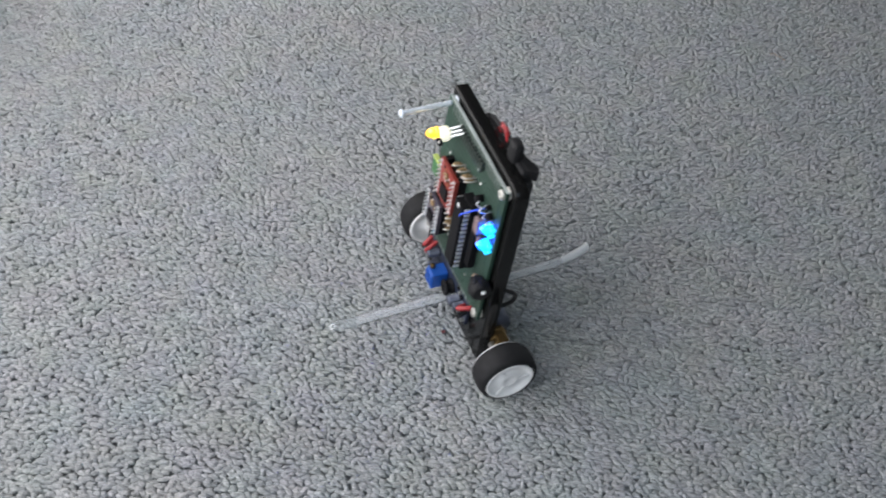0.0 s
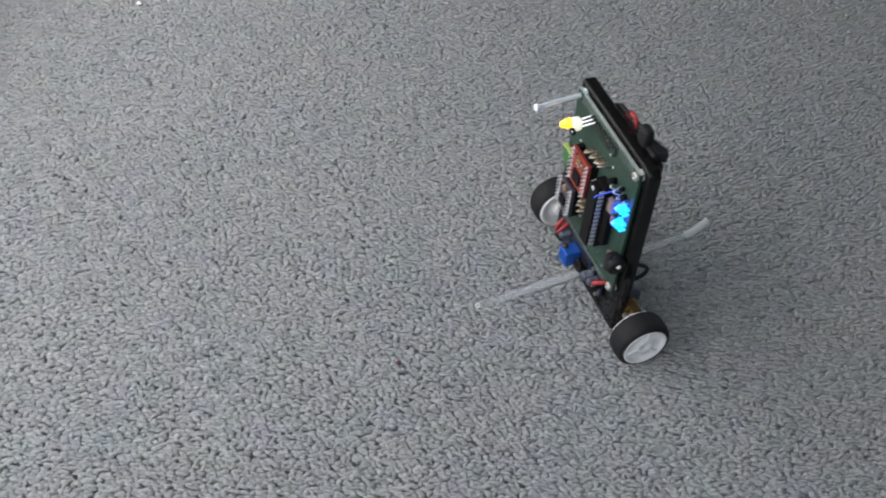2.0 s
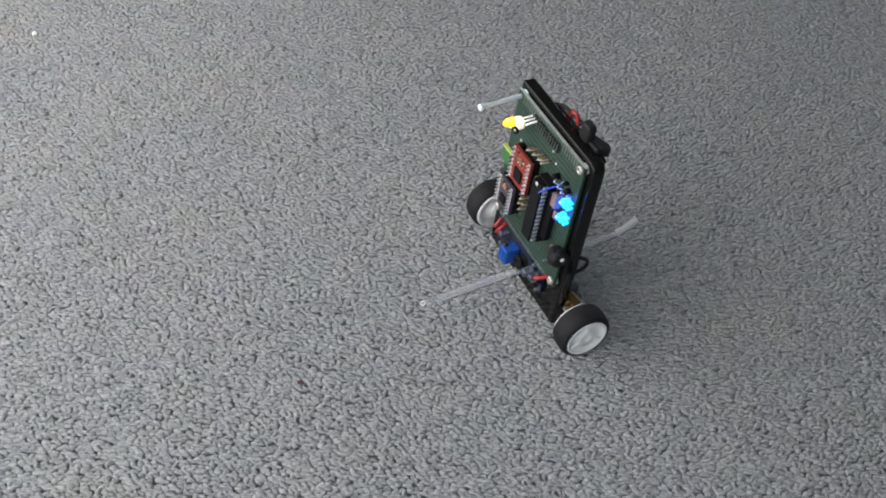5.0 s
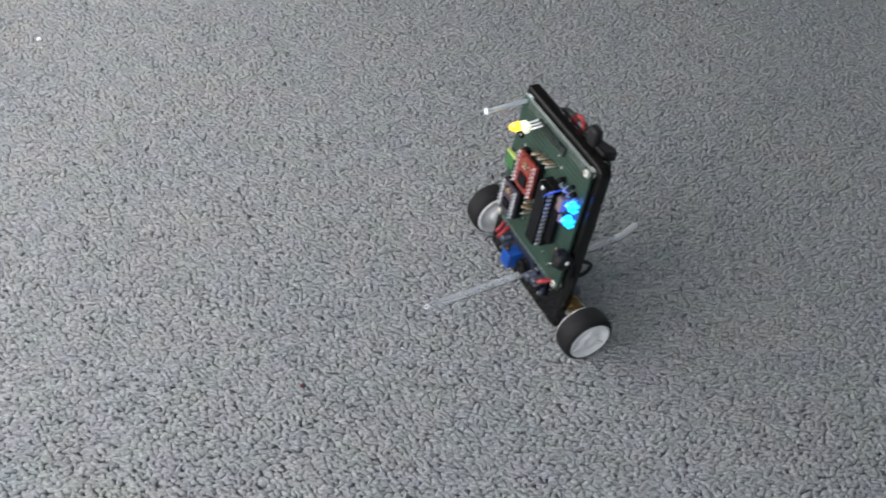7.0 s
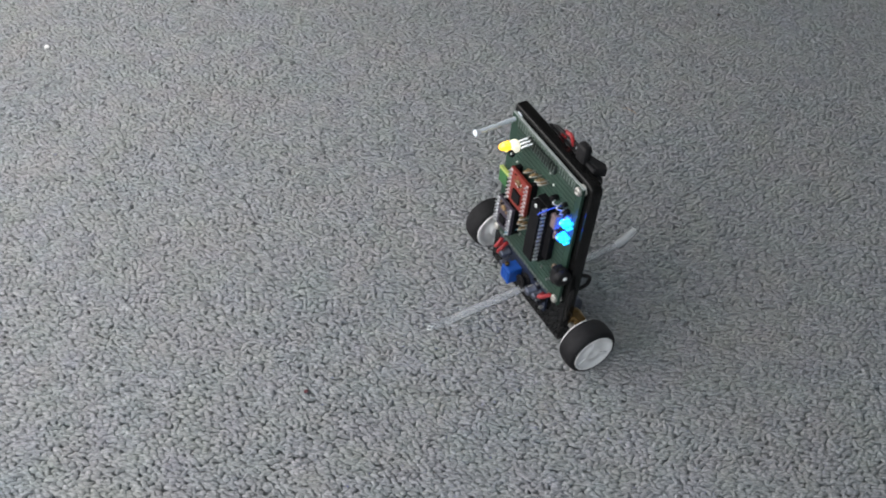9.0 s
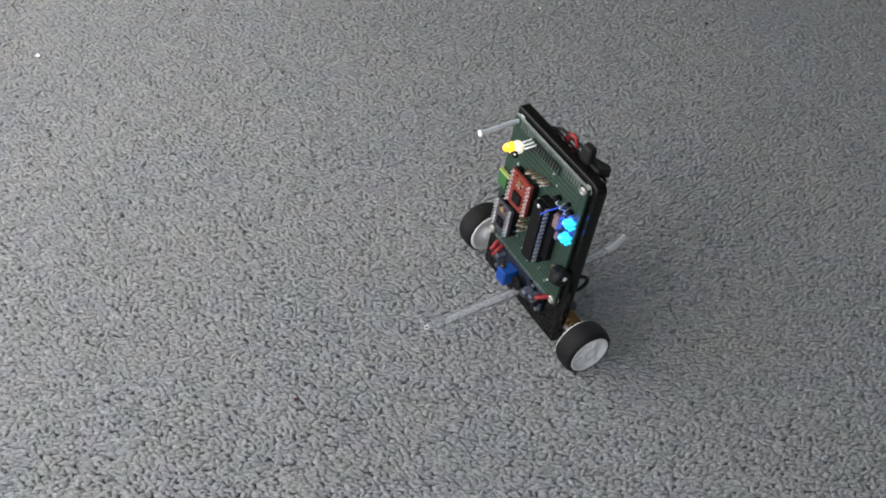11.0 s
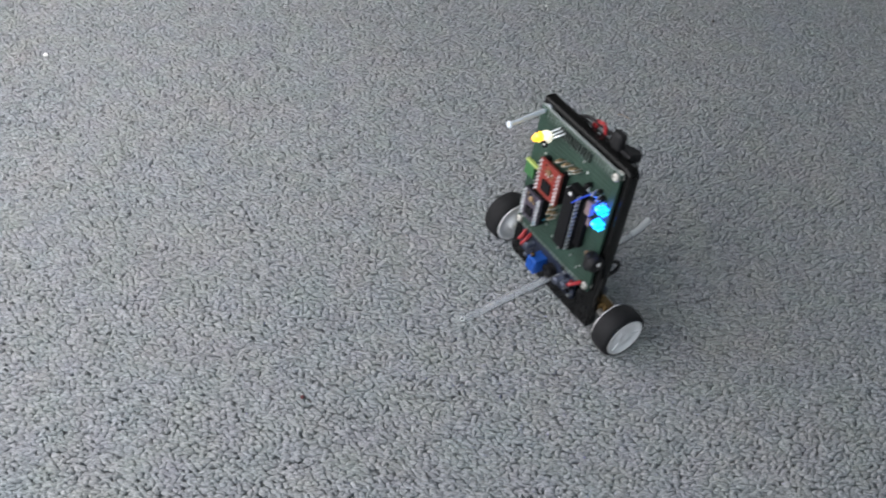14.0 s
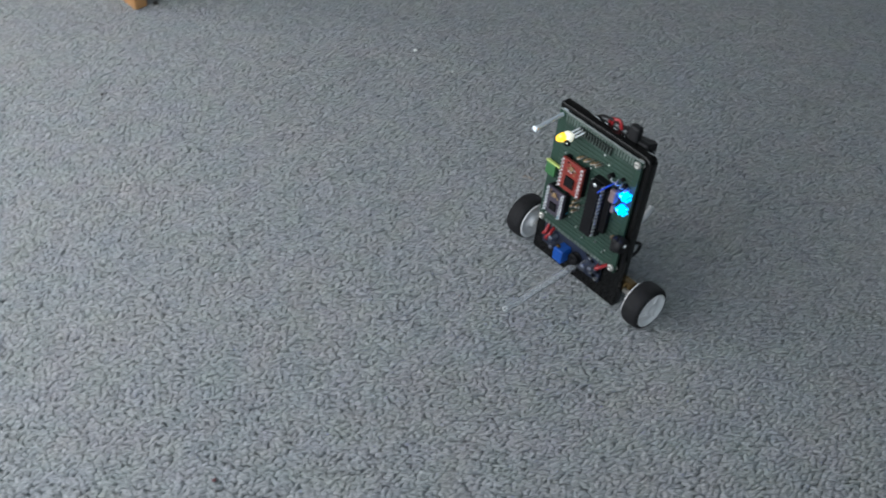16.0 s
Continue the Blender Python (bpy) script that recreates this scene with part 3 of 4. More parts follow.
def small_parts(pcb):
    """The loose scatter of small components between the modules."""
    for u, z, lean in ((-8.6, 67.4, 0.2), (-6.4, 68.6, -0.2), (-4.0, 68.4, 0.3), (-1.8, 69.8, 0.0), (0.6, 69.4, 0.3), (3.4, 71.0, 0.1), (5.6, 70.6, -0.2),
                       (-6.2, 36.4, 0.2), (-3.8, 34.2, -0.1), (-5.0, 40.2, 0.1), (-3.0, 38.4, 0.3)):
        resistor(u, z, lean, pcb)
    # crystal and ceramic block beside the status lamps
    bm = bmesh.new()
    box(bm, 17.6, 21.4, PY - 4.4, PY - 0.3, 56.0, 63.6, 0, 0.5)
    box(bm, 18.4, 21.0, PY - 2.2, PY - 0.3, 48.4, 53.0, 0, 0.5)
    part("ceramic_resonator", mm(bm), mat("mauve_epoxy", (0.2, 0.145, 0.15), 0.5, vary=0.3, scale=500), pcb, "greyish tan ceramic component")
    for i in range(4):
        bm = bmesh.new()
        wire(bm, [(15 + i * 3.2, PY - 0.2, 70 - i), (16.2 + i * 3.2, PY - 3.8, 68.4 - i * 0.6), (17.8 + i * 3, PY - 0.2, 66 + i * 0.4)], 0.3, 6, 0)
        part("jumper", mm(bm), M_STEEL, pcb, "bent bare wire link")
    for x, z, r, h in ((14.2, 69.2, 1.6, 3.4), (19.6, 65.4, 1.3, 3.0), (24.0, 68.6, 1.4, 2.6), (21.5, 71.0, 1.1, 2.0)):
        bm = bmesh.new()
        lathe(bm, [(0, 0), (0, r), (h - 0.4, r), (h, r * 0.8), (h, 0)], (x, PY - 0.3, z), (0, -1, 0), 14)
        part("transistor", mm(bm), M_CHIP, pcb, "small black transistor")
    bm = bmesh.new()
    wire(bm, [(13.0, PY - 8.4, 60.0), (14.2, PY - 8.6, 62.0), (16.4, PY - 5.0, 65.2), (18.2, PY - 0.2, 67.2)], 0.38, 8)
    part("blue_wire", mm(bm), M_BLUEWIRE, pcb, "thin blue hookup wire")
    bm = bmesh.new()
    wire(bm, [(-15.2, PY - 1.0, 23.4), (-12.6, PY - 5.2, 23.8), (-11.2, PY - 5.4, 26.6), (-9.8, PY - 0.3, 28.0)], 0.45, 8)
    part("teal_wire", mm(bm), mat("teal_wire", (0.02, 0.2, 0.3), 0.4), pcb, "thin teal hookup wire")
    # radio module standing on the edge of the board
    bm = bmesh.new()
    box(bm, -30.0, -23.0, PY - 2.6, PY - 1.2, 45.0, 53.0, 0, 0.2)
    box(bm, -30.0, -19.6, PY - 3.0, PY - 1.0, 52.9, 54.0, 1, 0.15)
    part("radio_module", mm(bm), [M_GREENBACK, M_LIME], pcb, "bright green module with a pale lime edge")
    bm = bmesh.new()
    for i in range(6):
        x = -8 + i * 5.1 + (i % 3) * 0.7
        box(bm, x, x + 0.9, PY - 0.9, PY - 0.2, 26 - (i % 3) * 3.2, 27 - (i % 3) * 3.2, 0)
    for i in range(16):
        x, z = -25 + (i * 37 % 50), 18 + (i * 23 % 60)
        lathe(bm, [(0, 0), (0, 0.8), (0.5, 0.5), (0.7, 0)], (x, PY - 0.1, z), (0, -1, 0), 8, 0)
    tagged(part("solder", mm(bm), M_TIN, pcb, "bright solder joints"), kind="stuff")
    # power jack on the lower edge
    bm = bmesh.new()
    box(bm, 26.8, 31.5, PY - 6.4, PY - 0.3, 29.2, 38.8, 0, 1.6)
    lathe(bm, [(0, 0), (0, 4.6), (3.6, 4.5), (4.4, 3.6), (4.4, 0)], (29.8, PY - 2.6, 34.2), (1, 0, 0), 20)
    lathe(bm, [(0, 0), (0, 1.15), (0.5, 1.05), (0.7, 0)], (34.1, PY - 2.4, 35.2), (1, -0.1, 0.1), 14, 1)
    part("power_jack", mm(bm), [M_BLACKP, M_LINTTIP], pcb, "black power jack with a white tip")
    bm = bmesh.new()
    lathe(bm, [(0, 0), (0, 1.2), (0.3, 1.5), (0.8, 1.5), (1.1, 1.2), (1.1, 0)], (24.8, PY - 2.2, 35.2), (0.6, -0.5, 0.2), 14)
    part("disc_capacitor", mm(bm), mat("brown_ceramic", (0.09, 0.062, 0.036), 0.5, vary=0.3, scale=500), pcb, "tan disc capacitor")


M_LINTTIP = mat("white_tip", (0.85, 0.85, 0.85), 0.3)


def regulator():
    """The step-down converter on the plate, below the board."""
    y = PY + 4.2
    bm = bmesh.new()
    box(bm, -24.0, 21.0, y - 4.0, y - 2.4, -2.0, 13.0, 0, 0.2)
    reg = part("voltage_regulator", mm(bm), mat("dark_blue_board", (0.012, 0.017, 0.034), 0.4, vary=0.3, scale=500), robot, "dark blue converter board under the green board")
    y -= 4.0
    bm = bmesh.new()
    box(bm, -8.2, -1.2, y - 8.0, y, -0.8, 7.8, 0, 0.6)
    lathe(bm, [(0, 0), (0, 1.2), (1.2, 1.2), (1.2, 0)], (-6.6, y - 6.0, 7.8), (0, 0, 1), 12, 1)
    for i in range(3):
        box(bm, -7.8 + i * 2.3, -6.5 + i * 2.3, y - 8.3, y - 7.9, 1.0, 6.4, 0)
    part("trimmer", mm(bm), [M_BLUE, M_BRASS], reg, "bright blue trimmer potentiometer")
    bm = bmesh.new()
    lathe(bm, [(0, 0), (0, 3.6), (0.6, 3.7), (0.9, 2.8), (3.0, 2.8), (3.3, 3.7), (4.0, 3.6), (4.0, 1.4), (3.2, 1.2), (3.2, 0)], (3.6, y, 4.4), (0, -1, 0), 20)
    part("inductor", mm(bm), M_CHIP, reg, "dark wound inductor")
    for x, z, r in ((11.6, 5.0, 2.5), (17.0, 7.2, 2.0), (-14.6, 7.6, 2.2), (-13.2, 2.4, 1.6)):
        bm = bmesh.new()
        lathe(bm, [(0, 0), (0, r), (0.6, r), (0.8, r * 0.9), (4.6, r * 0.9), (5.2, r * 0.75), (5.2, 0)], (x, y, z), (0, -1, 0), 18)
        part("capacitor", mm(bm), M_ALU, reg, "silver can capacitor")
    bm = bmesh.new()
    for i in range(12):
        x, z = 8 + (i * 31 % 13), -1 + (i * 17 % 13)
        box(bm, x, x + 1.6, y - 1.2 - (i % 3) * 0.8, y, z, z + 1.0, i % 2)
    tagged(part("surface_clutter", mm(bm), [M_TIN, M_CHIP], reg, "small silver and black surface parts"), kind="stuff")
    for pts in (((19.5, y - 1, 10.0), (21.2, y - 4.6, 11.2), (23.0, y - 5.2, 13.0), (25.5, PY - 0.8, 15.0)),
                ((-20.0, y - 0.6, 9.0), (-20.4, y - 4.4, 8.0), (-18.5, y - 5.2, 10.6), (-19.5, y - 2, 13.4)),
                ((-17.6, y - 0.6, 4.0), (-18.2, y - 4.2, 5.6), (-16.2, y - 4.4, 9.6), (-16.8, y - 0.5, 12.2))):
        bm = bmesh.new()
        wire(bm, pts, 1.05, 8)
        part("red_wire", mm(bm), M_REDWIRE, reg, "short red power wire")


def battery_pack():
    y = PY + 8.6
    bm = bmesh.new()
    box(bm, -15.0, 28.5, y + 0.1, y + 3.6, 24.0, PZ1 + 4.0, 0, 1.5)
    pack = part("battery_pack", mm(bm), M_BLACKP, robot, "black wrapped battery pack behind the plate")
    bm = bmesh.new()
    box(bm, 11.4, 18.4, y - 2.0, y + 2.6, PZ1 + 4.0, PZ1 + 14.2, 0, 1.8)
    box(bm, 9.0, 25.0, y - 0.6, y + 3.4, PZ1 + 3.6, PZ1 + 6.8, 0, 1.0)
    lower, upper = ([bm.verts.new((u, y + v, h)) for u, v in ((9, 0.6), (24.6, 1.8), (26.2, 5.6), (23.4, 6.6), (17.5, 4.4), (9, 3.6))] for h in (PZ1 + 2.8, PZ1 + 7.4))
    bm.faces.new(lower)
    bm.faces.new(upper[::-1])
    for k in range(6):
        bm.faces.new((lower[k], upper[k], upper[(k + 1) % 6], lower[(k + 1) % 6]))
    bmesh.ops.recalc_face_normals(bm, faces=bm.faces)
    part("plug", mm(bm), M_BLACKP, pack, "black battery plug standing up")
    z = PZ1
    for name, r, pts in (("black_lead", 0.85, ((-13, y + 3, z + 3), (-8, y + 1.5, z + 6.6), (-1.0, y + 1.0, z + 8.0), (4.0, y + 2.0, z + 7.4), (7.5, y + 3, z + 6.6), (12, y + 2, z + 7))),
                         ("red_lead", 1.0, ((-3.0, y + 3, z + 3.0), (-0.6, y + 1.6, z + 8.2), (3.0, y + 1.4, z + 9.6), (5.0, y + 2.2, z + 5.0))),
                         ("red_lead", 1.0, ((-5.0, y + 3, z + 3.0), (-2.6, y + 2.2, z + 7.6), (2.0, y + 2.6, z + 7.6), (4.0, y + 3, z + 4.0))),
                         ("black_lead", 0.7, ((6.0, y + 2, z + 6), (8.2, y + 1, z + 9.2), (11.0, y + 0.5, z + 9.0), (12.2, y + 1, z + 8.0)))):
        bm = bmesh.new()
        wire(bm, pts, r, 8)
        part(name, mm(bm), M_REDWIRE if name[0] == "r" else M_BLACKP, pack, name.replace("_", " ").replace("lead", "battery lead"))
    bm = bmesh.new()
    wire(bm, [(31.0, y - 2.5, 31.0), (33.4, y + 1.5, 31.5), (33.0, y + 5.2, 28.0), (32.0, y + 5.0, 22.5), (30.5, y + 1.0, 19.0), (29.0, y - 1.0, 18.5)], 0.95, 8)
    part("cable_loop", mm(bm), M_BLACKP, robot, "looped black cable")


def gear_motor(side):
    s = side
    bm = bmesh.new()
    x = lambda a, b: (min(s * a, s * b), max(s * a, s * b))
    box(bm, *x(29.0, 38.0), PY + 8.8, PY + 14.0, -4.2, 4.0, 0, 0.8)
    for i in range(3):
        lathe(bm, [(30.4 + i * 2.7, 0), (30.4 + i * 2.7, 4.6 - i * 0.5), (31.6 + i * 2.7, 4.6 - i * 0.5), (31.6 + i * 2.7, 0)], (0, PY + 11.2, 0), (s, 0, 0), 16)
    gm = part("gear_motor", mm(bm), M_BRASS, robot, "brass-geared small motor behind the plate")
    bm = bmesh.new()
    lathe(bm, [(4, 0), (4, 5.6), (5, 6.0), (26, 6.0), (26.8, 5.4), (26.8, 0)], (0, PY + 14.0, 0), (s, 0, 0), 24)
    part("motor_can", mm(bm), M_ALU, gm, "silver motor can")
    bm = bmesh.new()
    tube(bm, (s * 35, 0, 0), (s * 50, 0, 0), 1.5, n=12)
    part("shaft", mm(bm), M_SCREW, gm)


WHEEL_R, WHEEL_IN, WHEEL_OUT = 13.4, 41.3, 53.0


def wheel(side):
    """A narrow rubber-tyred wheel with a white dished hub; its axis is the x axis."""
    s = side
    w = new("wheel")
    w.parent = robot
    mid, half = (WHEEL_IN + WHEEL_OUT) / 2, (WHEEL_OUT - WHEEL_IN) / 2
    bm = bmesh.new()
    prof = []
    for k in range(25):
        a = math.pi * k / 24
        c, q = math.cos(a), math.sin(a)
        h = -half * math.copysign(abs(c) ** 0.75, c)
        prof.append((h, 10.3 + (WHEEL_R - 10.3) * q ** 0.62))
    prof = [(-half + 0.2, 9.9)] + prof + [(half - 0.2, 9.9)]
    lathe(bm, prof, (0, 0, 0), (s, 0, 0), 56)
    part("tyre", mm(bm), M_RUBBER, w, "black rubber tyre")
    bm = bmesh.new()
    o = half
    lathe(bm, [(-o - 1.8, 0), (-o - 1.8, 3.6), (-o - 1.4, 4.0), (-o + 0.6, 4.2), (-o + 0.6, 8.6), (-o - 0.2, 9.4), (-o - 0.5, 11.3), (-o - 0.1, 11.6), (-o + 0.8, 11.2), (-o + 1.4, 10.0),
               (o - 1.2, 10.0), (o - 0.2, 10.8), (o + 0.15, 10.6), (o + 0.1, 9.7), (o - 0.8, 9.3), (o - 0.9, 5.2), (o - 0.3, 4.2), (o - 0.1, 2.4), (o - 0.7, 1.6), (o - 0.7, 0)], (0, 0, 0), (s, 0, 0), 56)
    for k in range(3):
        a = 2 * math.pi * k / 3
        ax = s * (o - 0.75)
        c, q = math.cos(a), math.sin(a)
        e = bmesh.ops.create_cube(bm, size=1.0)["verts"]
        for v in e:
            l, t = 6.6 + v.co.y * 5.0, v.co.z * 1.5
            v.co = Vector((ax + v.co.x * 1.1, l * c - t * q, l * q + t * c))
    part("rim", mm(bm), M_RIM, w, "white dished plastic hub")
    return w


def straw():
    """One clear drinking straw runs under the plate; both ends bend."""
    bm = bmesh.new()
    wire(bm, [(5.4, -50.6, -4.7), (4.9, -40.0, -3.8), (3.5, -2.0, -1.0), (1.8, 30, 2.0), (0.6, 49.0, 3.4)], 2.2, 14, 0, False)
    ob = part("straw", mm(bm), M_STRAW, robot, "clear plastic straw skid")
    # The bent end is whitened in place of a reflected streak.
    bm = bmesh.new()
    wire(bm, [(0.6, 49.0, 3.4), (0.0, 55.0, 4.8), (-1.7, 62.5, 7.2)], 2.2, 14, 0, False)
    part("straw_bend", mm(bm), M_BEND, ob, "bent end of the straw, whitened for its highlight")
    bm = bmesh.new()
    wire(bm, [(4.0, -61.3, -7.2), (4.7, -56.0, -6.0), (5.4, -50.6, -4.7)], 2.2, 14, 0, False)
    part("straw_tip", mm(bm), M_CLEAR, ob, "almost invisible clear end of the straw")
    for p, ax, r in (((4.0, -61.3, -7.0), (0, -0.6, 0.8), 1.35), ((-1.7, 62.5, 7.2), (-0.2, 1, 0.3), 2.25)):
        bm = bmesh.new()
        lathe(bm, [(-0.15, r - 0.45), (-0.15, r), (0.15, r), (0.15, r - 0.45), (-0.15, r - 0.45)], p, ax, 18)
        part("straw_rim", mm(bm), mat("cut_plastic", (0.55, 0.57, 0.58), 0.3), ob, "bright cut end of the straw")
    return ob


chassis()
pcb = board()
screw(-HX, PZ1, 23.0, pcb, "long zinc-plated screw sticking out of the board")
for u, z in ((HX, PZ1), (-HX, PZ0), (HX, PZ0)):
    screw(u, z, 0, pcb, "zinc-plated round-head screw")
stepper_driver(-17.3, 64.4, 16.4, 19.4, 4.6, M_RED, pcb, "red_driver_module", "red driver module with two rows of bright pins", 3.2)
stepper_driver(-23.4, 41.6, 13.6, 17.0, 5.0, M_PURPLE, pcb, "purple_driver_module", "dark purple driver module with bright pins", 2.4)
microcontroller(pcb)
for z in (63.6, 54.6):
    status_led(25.4, z, pcb)
amber_lamp(pcb)
header(-13.5, 11.5, PZ1 - 0.9, 1.8, "socket_strip", pcb, "black socket strip with metal contacts")
small_parts(pcb)
regulator()
battery_pack()
gear_motor(1)
gear_motor(-1)
straw()
wheel_front, wheel_back = wheel(1), wheel(-1)


# ---- small things on the carpet ----
LEG_X, LEG_Y = -0.228, 0.3462


def furniture_leg():
    bm = bmesh.new()
    box(bm, 0.0, 0.011, 0.0, 0.034, 0.0, 0.42, 0, 0.0015)
    leg = tagged(part("furniture_leg", bm, M_WOODLEG), "square orange-brown wooden furniture leg on the carpet", "furniture leg")
    leg.matrix_world = pose(LEG_X, LEG_Y, 0, 0, 0, 42)
    return leg


furniture_leg()


def speck(name, x, y, r, material, label, seed):
    bm = bmesh.new()
    bmesh.ops.create_icosphere(bm, subdivisions=2, radius=r)
    rng = random.Random(seed)
    for v in bm.verts:
        v.co *= rng.uniform(0.7, 1.25)
        v.co.z = v.co.z * 0.6
    ob = tagged(part(name, bm, material), label, "speck")
    ob.location = (x, y, r * 0.35)
    return ob


speck("lint", -0.3083, 0.1742, 0.0016, M_LINT, "tiny white speck of lint on grey carpet", 1)
speck("crumb", -0.2151, 0.3574, 0.0022, M_CRUMB, "small dark crumb on grey carpet", 2)
speck("lint", -0.0145, 0.3003, 0.0012, M_LINT, "tiny white speck of lint on grey carpet", 3)
speck("crumb", 0.1291, 0.2699, 0.0012, M_CRUMB, "small dark crumb on grey carpet", 4)
speck("crumb", -0.2298, 0.2371, 0.001, M_CRUMB, "small dark crumb on grey carpet", 5)
speck("lint", 0.0124, 0.2735, 0.0008, M_LINT, "tiny white speck of lint on grey carpet", 6)
speck("fleck", -0.1072, -0.0769, 0.0011, M_FLECK, "tiny reddish-brown fleck on grey carpet", 7)


def hair():
    """A fine brown fibre lying curled on the pile."""
    bm = bmesh.new()
    wire(bm, [(0.056, 0.1565, 0.0004), (0.0577, 0.1573, 0.0008), (0.0595, 0.1564, 0.0005), (0.062, 0.1545, 0.0007), (0.0641, 0.1525, 0.0003)], 0.00016, 6)
    return tagged(part("fibre", bm, mat("brown_fibre", (0.3, 0.21, 0.13), 0.7)), "fine curled brown fibre on grey carpet", "fibre")


hair()


def motions():
    """The robot sways and creeps over the carpet; its wheels roll with it."""
